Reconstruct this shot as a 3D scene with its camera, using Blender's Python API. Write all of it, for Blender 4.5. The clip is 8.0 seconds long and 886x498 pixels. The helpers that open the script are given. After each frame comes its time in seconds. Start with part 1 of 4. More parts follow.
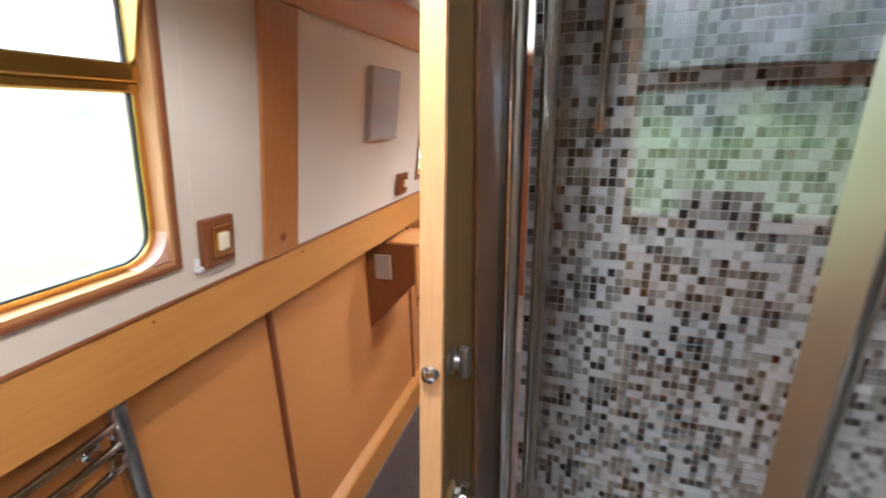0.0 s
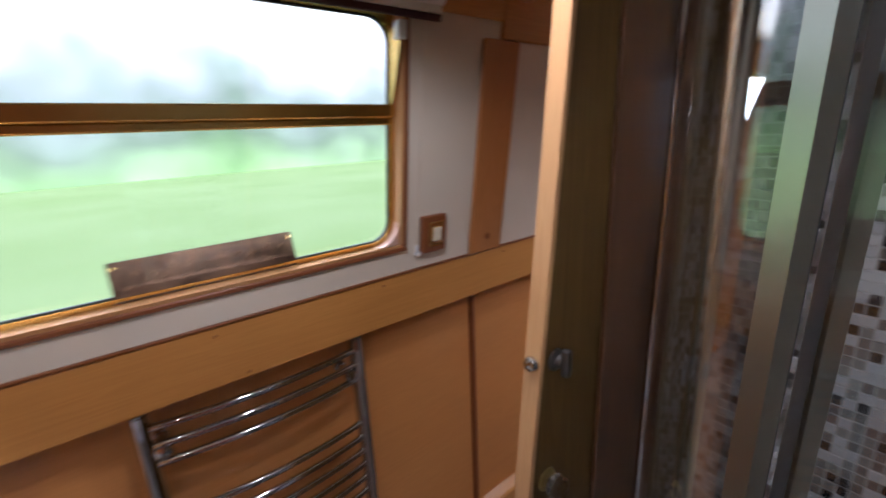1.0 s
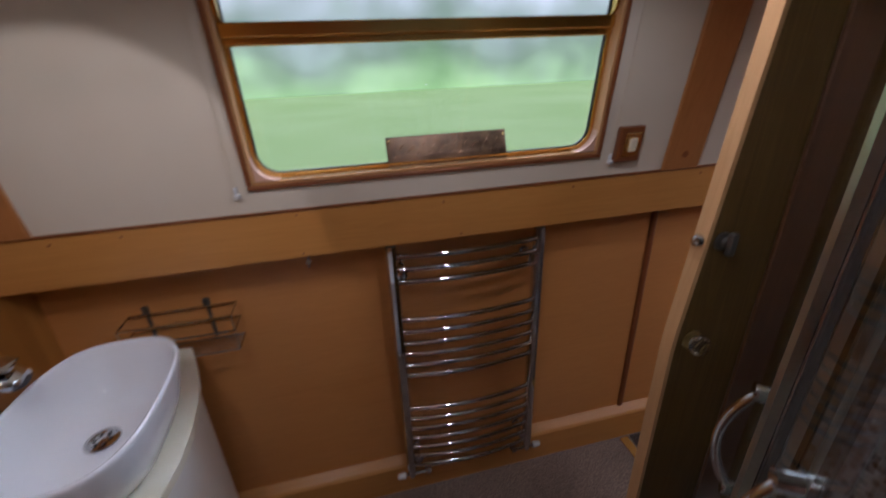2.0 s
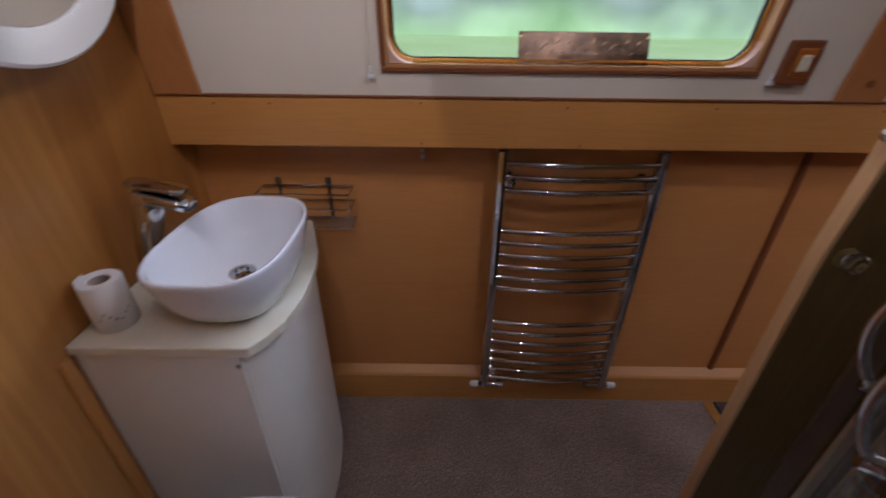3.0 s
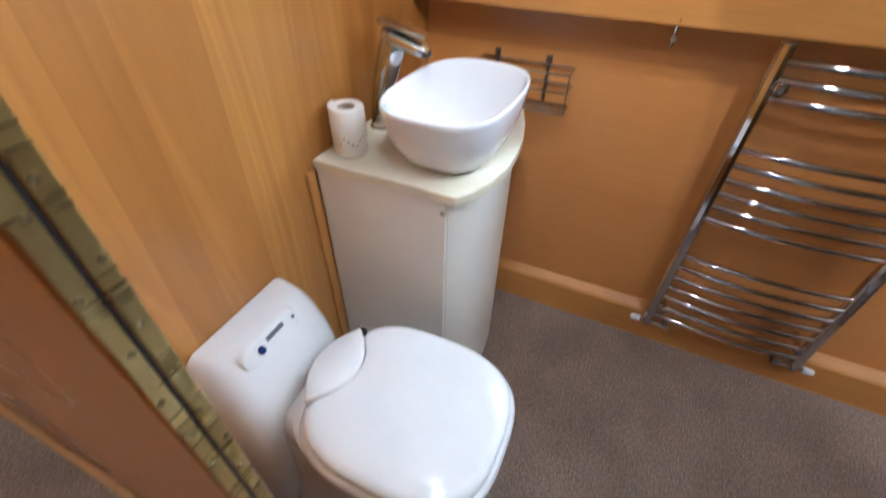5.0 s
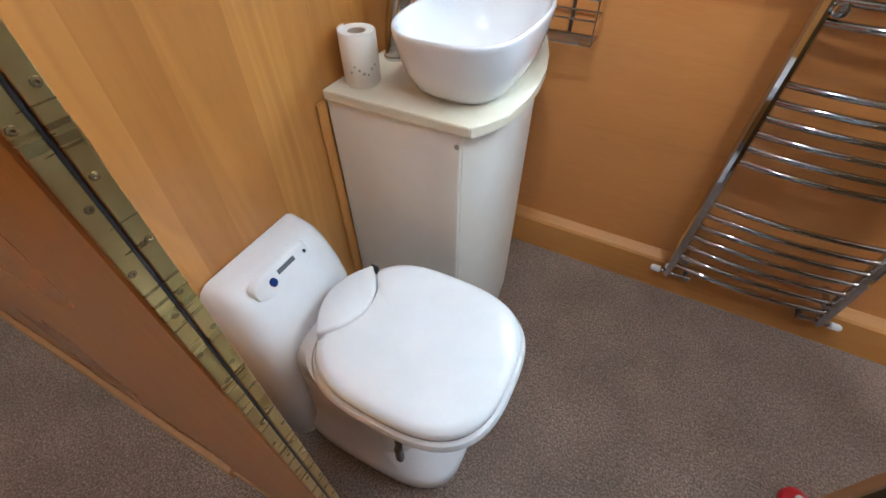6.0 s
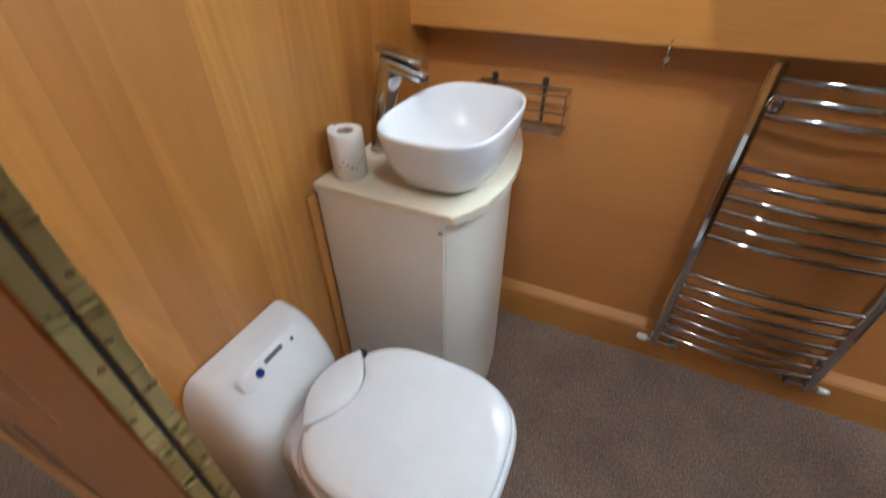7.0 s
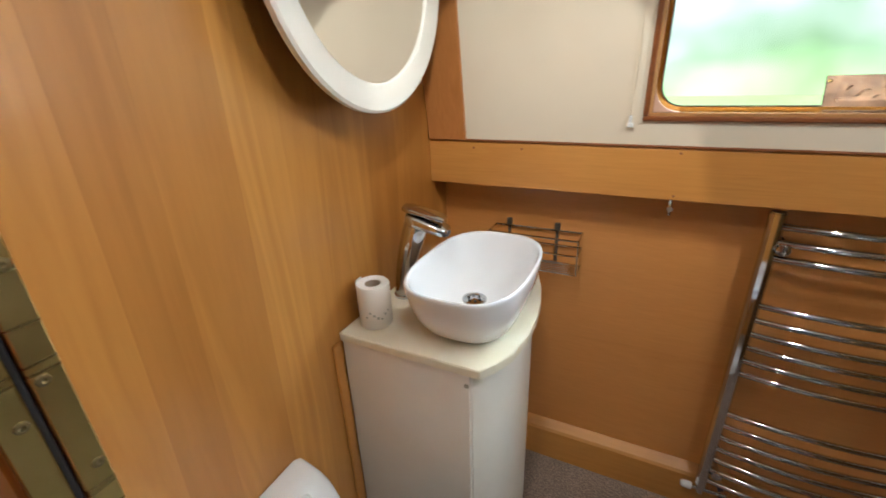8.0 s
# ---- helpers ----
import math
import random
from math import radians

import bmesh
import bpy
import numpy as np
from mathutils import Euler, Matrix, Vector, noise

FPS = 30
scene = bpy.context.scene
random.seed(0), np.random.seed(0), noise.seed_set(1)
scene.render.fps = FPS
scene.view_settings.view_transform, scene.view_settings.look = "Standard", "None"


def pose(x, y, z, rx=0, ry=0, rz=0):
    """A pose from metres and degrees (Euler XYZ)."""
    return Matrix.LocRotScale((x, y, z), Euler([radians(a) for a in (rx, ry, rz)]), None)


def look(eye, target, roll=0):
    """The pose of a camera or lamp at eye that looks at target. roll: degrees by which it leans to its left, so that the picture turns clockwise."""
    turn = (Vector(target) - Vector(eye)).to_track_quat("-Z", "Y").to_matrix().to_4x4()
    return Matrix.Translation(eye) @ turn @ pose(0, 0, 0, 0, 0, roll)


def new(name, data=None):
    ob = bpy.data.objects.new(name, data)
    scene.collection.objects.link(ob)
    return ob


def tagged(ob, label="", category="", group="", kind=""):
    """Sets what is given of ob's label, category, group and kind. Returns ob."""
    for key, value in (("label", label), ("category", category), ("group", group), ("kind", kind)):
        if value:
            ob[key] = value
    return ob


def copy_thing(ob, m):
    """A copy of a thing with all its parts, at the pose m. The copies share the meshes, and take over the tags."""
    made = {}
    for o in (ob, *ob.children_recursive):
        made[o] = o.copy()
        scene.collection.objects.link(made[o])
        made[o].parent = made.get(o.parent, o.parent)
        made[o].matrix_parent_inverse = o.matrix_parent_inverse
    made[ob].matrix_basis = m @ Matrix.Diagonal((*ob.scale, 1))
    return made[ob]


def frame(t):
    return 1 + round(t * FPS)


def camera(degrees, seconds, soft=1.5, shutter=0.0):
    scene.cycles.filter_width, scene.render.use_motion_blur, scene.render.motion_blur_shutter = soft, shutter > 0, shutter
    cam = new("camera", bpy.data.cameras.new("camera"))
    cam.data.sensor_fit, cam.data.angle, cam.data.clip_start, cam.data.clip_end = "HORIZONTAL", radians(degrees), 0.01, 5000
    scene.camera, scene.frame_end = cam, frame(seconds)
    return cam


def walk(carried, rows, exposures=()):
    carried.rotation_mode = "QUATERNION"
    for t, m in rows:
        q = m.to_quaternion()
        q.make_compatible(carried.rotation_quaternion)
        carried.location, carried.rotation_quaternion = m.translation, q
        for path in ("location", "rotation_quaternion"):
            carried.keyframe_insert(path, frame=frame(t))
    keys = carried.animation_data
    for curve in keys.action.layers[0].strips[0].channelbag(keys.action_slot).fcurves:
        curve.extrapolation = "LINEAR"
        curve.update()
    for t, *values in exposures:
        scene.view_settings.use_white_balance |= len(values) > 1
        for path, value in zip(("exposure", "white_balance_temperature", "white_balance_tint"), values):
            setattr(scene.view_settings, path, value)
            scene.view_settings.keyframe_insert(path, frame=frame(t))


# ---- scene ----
cam = camera(93.3, 8.0, soft=1.6, shutter=0.5)
PATH = [
    (0, (1.002, -0.846, 1.58), (2.811, -0.237, 0.982), -1.1),
    (0.5, (1.038, -0.894, 1.586), (2.66, 0.138, 1.033), -2.3),
    (1, (0.991, -1.012, 1.607), (2.179, 0.504, 1.067), -2.6),
    (1.5, (0.905, -1.102, 1.583), (1.671, 0.669, 1.057), -0.4),
    (1.7, (0.881, -1.145, 1.613), (1.469, 0.645, 0.941), -1.5),
    (2.8, (0.776, -1.256, 1.473), (0.896, 0.495, 0.514), 0.8),
    (3, (0.771, -1.267, 1.464), (0.77, 0.456, 0.449), 0.7),
    (3.5, (0.72, -1.278, 1.437), (0.457, 0.413, 0.402), -0.2),
    (4, (0.675, -1.29, 1.419), (0.189, 0.354, 0.388), -0.9),
    (4.5, (0.656, -1.292, 1.406), (0.055, 0.274, 0.317), -0.1),
    (5, (0.651, -1.326, 1.348), (0.04, 0.058, 0.04), 1.2),
    (5.2, (0.649, -1.334, 1.329), (0.046, -0.025, -0.058), 1.0),
    (6.3, (0.673, -1.33, 1.293), (0.036, -0.113, -0.16), -0.3),
    (6.5, (0.67, -1.332, 1.3), (0.025, -0.051, -0.093), 0.3),
    (7, (0.671, -1.321, 1.345), (-0.001, 0.109, 0.118), -0.4),
    (7.5, (0.646, -1.308, 1.414), (-0.03, 0.346, 0.515), -1.9),
    (8, (0.635, -1.309, 1.439), (-0.19, 0.338, 0.662), -2.2),
]
walk(cam, [(t, look(eye, target, roll)) for t, eye, target, roll in PATH],
     exposures=((0, 1.45, 5650, 13), (0.2, 1.42, 5650, 13), (0.5, 1.0, 5600, 15), (1.0, 0.26, 5550, 20), (1.5, -0.22, 5650, 19), (2.2, -0.50, 5550, 21), (2.8, -0.58, 5480, 22),
                (3.0, -0.33, 5480, 22), (3.5, 0.42, 5380, 21), (4.0, 0.82, 5400, 15), (4.5, 0.99, 5350, 11), (5.0, 1.20, 5360, 7), (6.5, 1.05, 5440, 4), (7.0, 0.86, 5600, 5), (7.5, 0.66, 5850, 7), (8.0, 0.86, 6080, 4)))

# ---- world, lights ----
world = bpy.data.worlds.new("world")
scene.world = world
world.use_nodes = True
wn = world.node_tree.nodes
sky = wn.new("ShaderNodeTexSky")
sky.sky_type = 'NISHITA'
sky.sun_disc = False
sky.sun_elevation = radians(40)
sky.sun_rotation = radians(150)
world.node_tree.links.new(sky.outputs[0], wn["Background"].inputs[0])
wn["Background"].inputs[1].default_value = 0.15

sun = new("sun", bpy.data.lights.new("sun", 'SUN'))
sun.data.energy, sun.data.angle, sun.data.color = 5.0, radians(25), (1.0, 0.97, 0.92)
sun.matrix_world = look((4, -9, 9), (0.5, 0, 0))

LEAN = 0.143                     # the cabin side leans in above the gunwale


def side_y(z):
    return -0.102 - LEAN * (z - 1.237)


def area_lamp(name, m, sx, sy, watts, color):
    data = bpy.data.lights.new(name, 'AREA')
    data.shape, data.size, data.size_y, data.energy, data.color = 'RECTANGLE', sx, sy, watts, color
    ob = new(name, data)
    ob.matrix_world = m
    return ob


# daylight from the open sky above the bank, and in the opening of the next cabin's window
area_lamp("sky_daylight", look((1.95, 1.60, 3.35), (0.85, -0.60, 0.90)), 4.6, 1.6, 235, (0.88, 0.96, 1.0))
area_lamp("saloon_daylight", look((3.27, -0.02, 1.58), (2.9, -1.0, 1.20)), 0.86, 0.46, 17, (0.90, 0.97, 1.0))


def ceiling_spot(name, at, watts, cone, blend, size, color, aim=None):
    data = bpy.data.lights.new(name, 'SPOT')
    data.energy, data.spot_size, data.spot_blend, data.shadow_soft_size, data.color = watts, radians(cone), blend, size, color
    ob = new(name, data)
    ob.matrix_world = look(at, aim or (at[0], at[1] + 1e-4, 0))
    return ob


# first lamp inferred from the band's shadow; the rest are unseen, added as fill
DOWNLIGHT_AND_FILLS = ((0.45, -0.82, 1.8, 160, 0.4, 0.03, (1.0, 0.93, 0.82)), (1.20, -0.68, 10.0, 160, 0.4, 0.03, (1.0, 0.95, 0.88)),
              (0.64, -1.12, 5.5, 160, 0.4, 0.03, (1.0, 0.95, 0.88)),
              (2.50, -1.25, 24.0, 150, 0.7, 0.06, (1.0, 0.97, 0.94)), (-0.45, -1.66, 25.0, 155, 0.6, 0.06, (1.0, 0.90, 0.76)),
              (3.05, -0.95, 15.0, 155, 0.6, 0.06, (1.0, 0.97, 0.94)))
for lx, ly, watts, cone, blend, size, tint in DOWNLIGHT_AND_FILLS:
    ceiling_spot("downlight_and_fill", (lx, ly, 1.925), watts, cone, blend, size, tint)

# added spot standing in for mirror-bounced lamplight on the corner above the basin
ceiling_spot("mirror_bounce_spot", (0.45, -0.82, 1.925), 8.0, 53, 0.08, 0.015, (1.0, 0.92, 0.80), (0.29, -0.12, 1.16))

# ---- materials ----


def material(name, color=(0.5, 0.5, 0.5), rough=0.5, metal=0.0, **inputs):
    m = bpy.data.materials.new(name)
    m.use_nodes = True
    b = m.node_tree.nodes["Principled BSDF"]
    b.inputs["Base Color"].default_value = (*color, 1)
    b.inputs["Roughness"].default_value = rough
    b.inputs["Metallic"].default_value = metal
    for key, value in inputs.items():
        b.inputs[key.replace("_", " ")].default_value = value
    return m


def node(m, kind, **props):
    n = m.node_tree.nodes.new(kind)
    for key, value in props.items():
        n.inputs[key.replace("_", " ")].default_value = value
    return n


def wire(m, a, b):
    m.node_tree.links.new(a, b)


def coords(m, scale, rotate=(0, 0, 0)):
    tc, mp = node(m, "ShaderNodeTexCoord"), node(m, "ShaderNodeMapping")
    mp.inputs["Scale"].default_value = scale
    mp.inputs["Rotation"].default_value = [radians(a) for a in rotate]
    wire(m, tc.outputs["Object"], mp.inputs["Vector"])
    return mp.outputs["Vector"]


def ramp(m, fac, stops, constant=False):
    r = node(m, "ShaderNodeValToRGB")
    e = r.color_ramp.elements
    if constant:
        r.color_ramp.interpolation = 'CONSTANT'
    while len(e) < len(stops):
        e.new(0.5)
    for el, (p, c) in zip(e, stops):
        el.position, el.color = p, (*c, 1)
    wire(m, fac, r.inputs["Fac"])
    return r.outputs["Color"]


def mix(m, fac, a, b, mode='MIX'):
    n = m.node_tree.nodes.new("ShaderNodeMix")
    n.data_type, n.blend_type = 'RGBA', mode
    if isinstance(fac, float):
        n.inputs[0].default_value = fac
    else:
        wire(m, fac, n.inputs[0])
    for sock, v in ((n.inputs[6], a), (n.inputs[7], b)):
        if isinstance(v, tuple):
            sock.default_value = (*v, 1)
        else:
            wire(m, v, sock)
    return n.outputs[2]


def bump(m, height, strength, distance=0.002):
    n = node(m, "ShaderNodeBump", Strength=strength, Distance=distance)
    wire(m, height, n.inputs["Height"])
    wire(m, n.outputs[0], m.node_tree.nodes["Principled BSDF"].inputs["Normal"])


def noise_tex(m, vec, scale, detail=3.0, rough=0.55, distort=0.0):
    n = node(m, "ShaderNodeTexNoise", Scale=scale, Detail=detail, Roughness=rough, Distortion=distort)
    wire(m, vec, n.inputs["Vector"])
    return n.outputs["Fac"]


def wood(name, light, dark, grain_scale, rough=0.35, streak=0.5, coat=0.25, leaves=0.0):
    """Varnished veneer: fine pores, wide bands and slow stain, the grain along the axis with the smallest scale."""
    m = material(name, light, rough, Coat_Weight=coat, Coat_Roughness=0.22)
    b = m.node_tree.nodes["Principled BSDF"]
    wide = noise_tex(m, coords(m, grain_scale), 3.2, 3, 0.5, 0.8)
    fine = noise_tex(m, coords(m, tuple(6 * s for s in grain_scale)), 5.0, 4, 0.55)
    slow = noise_tex(m, coords(m, (1, 1, 1)), 1.4, 2)
    mid = tuple(0.5 * (p + q) for p, q in zip(light, dark))
    c1 = ramp(m, wide, [(0.32, light), (0.50, mid), (0.56, light), (0.72, dark)])
    c2 = mix(m, streak, light, c1)
    pore = ramp(m, fine, [(0.30, (0.86, 0.83, 0.80)), (0.6, (1, 1, 1))])
    c3 = mix(m, 0.42, c2, pore, 'MULTIPLY')
    stain = ramp(m, slow, [(0.3, (0.88, 0.84, 0.80)), (0.65, (1, 1, 1))])
    c4 = mix(m, 1.0, c3, stain, 'MULTIPLY')
    if leaves:
        sep = node(m, "ShaderNodeSeparateXYZ")
        wire(m, coords(m, (1, 1, 1)), sep.inputs[0])
        wob = node(m, "ShaderNodeMath")
        wob.operation = 'MULTIPLY_ADD'
        wire(m, noise_tex(m, coords(m, (0.6, 0.6, 0.6)), 1.0, 1), wob.inputs[0])
        wob.inputs[1].default_value = 0.10
        wire(m, sep.outputs["Y"], wob.inputs[2])
        cell = node(m, "ShaderNodeTexVoronoi", Scale=leaves)
        cell.voronoi_dimensions = '1D'
        wire(m, wob.outputs[0], cell.inputs["W"])
        tone = node(m, "ShaderNodeSeparateColor")
        wire(m, cell.outputs["Color"], tone.inputs[0])
        leaf = ramp(m, tone.outputs[0], [(0.15, (0.78, 0.72, 0.66)), (0.5, (0.93, 0.91, 0.89)), (0.85, (1.10, 1.14, 1.18))])
        c4 = mix(m, 1.0, c4, leaf, 'MULTIPLY')
    wire(m, c4, b.inputs["Base Color"])
    r = node(m, "ShaderNodeMapRange")
    r.inputs["To Min"].default_value, r.inputs["To Max"].default_value = rough - 0.08, rough + 0.12
    wire(m, slow, r.inputs["Value"])
    wire(m, r.outputs[0], b.inputs["Roughness"])
    bump(m, fine, 0.12, 0.0006)
    return m


bulkhead_veneer = wood("bulkhead_veneer", (0.53, 0.250, 0.058), (0.36, 0.146, 0.029), (2.6, 2.6, 0.24), 0.34, 0.8, leaves=10.0)
panel_veneer = wood("panel_veneer", (0.61, 0.275, 0.080), (0.52, 0.215, 0.056), (0.6, 6.0, 7.0), 0.36, 0.45)
trim_wood = wood("trim_wood", (0.58, 0.275, 0.068), (0.46, 0.195, 0.042), (0.5, 9.0, 9.0), 0.42, 0.6, 0.12)
upright_wood = wood("upright_wood", (0.47, 0.20, 0.062), (0.36, 0.135, 0.038), (9.0, 9.0, 0.5), 0.30, 0.6)
red_wood = wood("red_wood", (0.24, 0.075, 0.024), (0.14, 0.038, 0.012), (9.0, 9.0, 0.6), 0.3, 0.6)
dark_mahogany = wood("dark_mahogany", (0.12, 0.050, 0.018), (0.07, 0.026, 0.010), (9.0, 9.0, 0.6), 0.4, 0.6, 0.05)
sill_wood = wood("sill_wood", (0.46, 0.24, 0.10), (0.34, 0.15, 0.055), (0.5, 9.0, 9.0), 0.14, 0.5, 1.0)
mahogany = wood("mahogany", (0.23, 0.080, 0.026), (0.14, 0.042, 0.013), (0.6, 9.0, 9.0), 0.28, 0.6)
door_wood = wood("door_wood", (0.62, 0.285, 0.062), (0.46, 0.175, 0.034), (8.0, 8.0, 0.5), 0.28, 0.7)
# dark veneer, its colour deepened further for the shade on the open door
dark_shaded_door_wood = wood("dark_shaded_door_wood", (0.125, 0.070, 0.017), (0.060, 0.028, 0.007), (9.0, 9.0, 0.35), 0.5, 0.8, 0.0)
dark_shaded_door_wood.node_tree.nodes["Principled BSDF"].inputs["Specular IOR Level"].default_value = 0.22
edge_wood = wood("edge_wood", (0.50, 0.28, 0.12), (0.42, 0.21, 0.08), (9.0, 9.0, 0.6), 0.45, 0.5, 0.05)

cream = material("cream_lining", (0.70, 0.62, 0.53), 0.55)
_n = noise_tex(cream, coords(cream, (1, 1, 1)), 260, 3)
_s = noise_tex(cream, coords(cream, (1, 1, 1)), 2.2, 3)
wire(cream, ramp(cream, _s, [(0.3, (0.64, 0.565, 0.455)), (0.65, (0.70, 0.63, 0.52))]), cream.node_tree.nodes["Principled BSDF"].inputs["Base Color"])
bump(cream, _n, 0.15, 0.0006)

ceiling_paint = material("ceiling_paint", (0.74, 0.68, 0.58), 0.5)
_s = noise_tex(ceiling_paint, coords(ceiling_paint, (1, 1, 1)), 3, 3)
wire(ceiling_paint, ramp(ceiling_paint, _s, [(0.3, (0.70, 0.64, 0.54)), (0.7, (0.77, 0.71, 0.61))]), ceiling_paint.node_tree.nodes["Principled BSDF"].inputs["Base Color"])


def carpet_material(name, a, b, c):
    m = material(name, b, 0.95, Sheen_Weight=0.25, Sheen_Roughness=0.5)
    f = noise_tex(m, coords(m, (1, 1, 1)), 170, 4, 0.8)
    g = noise_tex(m, coords(m, (1, 1, 1)), 55, 4, 0.65)
    s = noise_tex(m, coords(m, (1, 1, 1)), 5, 4, 0.6)
    col = ramp(m, f, [(0.38, a), (0.5, b), (0.62, c)])
    col = mix(m, 0.7, col, ramp(m, g, [(0.3, (0.72, 0.70, 0.68)), (0.65, (1.1, 1.08, 1.05))]), 'MULTIPLY')
    col = mix(m, 1.0, col, ramp(m, s, [(0.3, (0.72, 0.70, 0.68)), (0.7, (1.05, 1.04, 1.02))]), 'MULTIPLY')
    wire(m, col, m.node_tree.nodes["Principled BSDF"].inputs["Base Color"])
    bump(m, f, 0.9, 0.004)
    return m


carpet = carpet_material("carpet", (0.110, 0.073, 0.056), (0.265, 0.195, 0.155), (0.50, 0.39, 0.325))
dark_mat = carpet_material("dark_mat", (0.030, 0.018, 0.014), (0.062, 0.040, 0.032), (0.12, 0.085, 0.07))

chrome = material("chrome", (0.56, 0.57, 0.58), 0.05, 1.0)
_s = noise_tex(chrome, coords(chrome, (1, 1, 1)), 30, 3)
wire(chrome, ramp(chrome, _s, [(0.3, (0.035, 0.035, 0.035)), (0.8, (0.10, 0.10, 0.10))]), chrome.node_tree.nodes["Principled BSDF"].inputs["Roughness"])
satin_metal = material("satin_metal", (0.37, 0.37, 0.31), 0.30, 1.0)
dark_steel = material("dark_steel", (0.16, 0.15, 0.14), 0.35, 0.9)
brass = material("brass", (0.62, 0.43, 0.16), 0.28, 1.0)
_s = noise_tex(brass, coords(brass, (1, 1, 1)), 22, 5, 0.65)
wire(brass, ramp(brass, _s, [(0.3, (0.30, 0.19, 0.06)), (0.5, (0.55, 0.38, 0.14)), (0.7, (0.72, 0.54, 0.24))]), brass.node_tree.nodes["Principled BSDF"].inputs["Base Color"])
wire(brass, ramp(brass, _s, [(0.3, (0.5, 0.5, 0.5)), (0.7, (0.18, 0.18, 0.18))]), brass.node_tree.nodes["Principled BSDF"].inputs["Roughness"])
hinge_brass = material("hinge_brass", (0.60, 0.45, 0.18), 0.3, 1.0)
_s = noise_tex(hinge_brass, coords(hinge_brass, (1, 1, 1)), 7, 5, 0.6)
wire(hinge_brass, ramp(hinge_brass, _s, [(0.30, (0.58, 0.43, 0.16)), (0.48, (0.68, 0.52, 0.22)), (0.68, (0.76, 0.62, 0.31))]), hinge_brass.node_tree.nodes["Principled BSDF"].inputs["Base Color"])
_n = noise_tex(hinge_brass, coords(hinge_brass, (6, 6, 170)), 1.0, 2, 0.5)
wire(hinge_brass, ramp(hinge_brass, _n, [(0.35, (0.36, 0.36, 0.36)), (0.62, (0.27, 0.27, 0.27))]), hinge_brass.node_tree.nodes["Principled BSDF"].inputs["Roughness"])
bump(hinge_brass, _n, 0.22, 0.0010)
pull_brass = material("dull_brass", (0.30, 0.17, 0.06), 0.38, 1.0)
screw_metal = material("tarnished_screw", (0.30, 0.23, 0.11), 0.4, 0.9)
window_brass = material("window_brass", (0.66, 0.44, 0.13), 0.24, 1.0)
_s = noise_tex(window_brass, coords(window_brass, (1, 1, 1)), 9, 4, 0.6)
wire(window_brass, ramp(window_brass, _s, [(0.35, (0.60, 0.38, 0.11)), (0.65, (0.68, 0.47, 0.15))]), window_brass.node_tree.nodes["Principled BSDF"].inputs["Base Color"])
copper = material("copper_plate", (0.28, 0.16, 0.11), 0.36, 1.0)
_s = noise_tex(copper, coords(copper, (1, 1, 1)), 28, 4, 0.6)
wire(copper, ramp(copper, _s, [(0.3, (0.040, 0.024, 0.017)), (0.6, (0.13, 0.078, 0.050))]), copper.node_tree.nodes["Principled BSDF"].inputs["Base Color"])
bump(copper, _s, 0.4, 0.003)

ceramic = material("ceramic", (0.77, 0.79, 0.84), 0.06, Coat_Weight=0.5, Coat_Roughness=0.03)
white_plastic = material("white_plastic", (0.79, 0.79, 0.79), 0.13)
_s = noise_tex(white_plastic, coords(white_plastic, (1, 1, 1)), 8, 4)
wire(white_plastic, ramp(white_plastic, _s, [(0.3, (0.70, 0.705, 0.72)), (0.7, (0.76, 0.765, 0.78))]), white_plastic.node_tree.nodes["Principled BSDF"].inputs["Base Color"])
white_laminate = material("white_laminate", (0.74, 0.72, 0.66), 0.35)
_s = noise_tex(white_laminate, coords(white_laminate, (1, 1, 1)), 5, 4)
wire(white_laminate, ramp(white_laminate, _s, [(0.3, (0.80, 0.785, 0.73)), (0.7, (0.85, 0.84, 0.79))]), white_laminate.node_tree.nodes["Principled BSDF"].inputs["Base Color"])
counter_laminate = material("counter_laminate", (0.74, 0.71, 0.60), 0.28)
_s = noise_tex(counter_laminate, coords(counter_laminate, (1, 1, 1)), 9, 4)
wire(counter_laminate, ramp(counter_laminate, _s, [(0.3, (0.74, 0.70, 0.55)), (0.7, (0.82, 0.80, 0.69))]), counter_laminate.node_tree.nodes["Principled BSDF"].inputs["Base Color"])
paper = material("paper", (0.80, 0.79, 0.76), 0.9)
_s = noise_tex(paper, coords(paper, (1, 1, 1)), 240, 2)
bump(paper, _s, 0.4, 0.001)
cardboard = material("cardboard", (0.42, 0.34, 0.27), 0.85)
print_grey = material("print_grey", (0.40, 0.44, 0.42), 0.85)
mirror_glass = material("mirror_glass", (0.90, 0.91, 0.90), 0.01, 1.0)
white_frame = material("white_frame", (0.80, 0.79, 0.76), 0.25)
black_rubber = material("black_rubber", (0.02, 0.02, 0.02), 0.6)
dark_plastic = material("dark_plastic", (0.03, 0.03, 0.035), 0.3)
blue_plastic = material("blue_plastic", (0.01, 0.03, 0.16), 0.2)
red_plastic = material("red_plastic", (0.45, 0.012, 0.02), 0.35)
ivory = material("ivory_switch", (0.72, 0.66, 0.50), 0.3)
polished_copper = material("polished_copper", (0.72, 0.50, 0.40), 0.2, 1.0)
gold = material("gilt_plate", (0.70, 0.50, 0.20), 0.22, 1.0)
pale_wood = material("pale_sealant", (0.56, 0.35, 0.26), 0.5)
blind_dark = material("blind_dark", (0.055, 0.014, 0.018), 0.6)
blind_white = material("blind_white", (0.75, 0.72, 0.68), 0.6)
cord_white = material("cord", (0.68, 0.60, 0.48), 0.7)
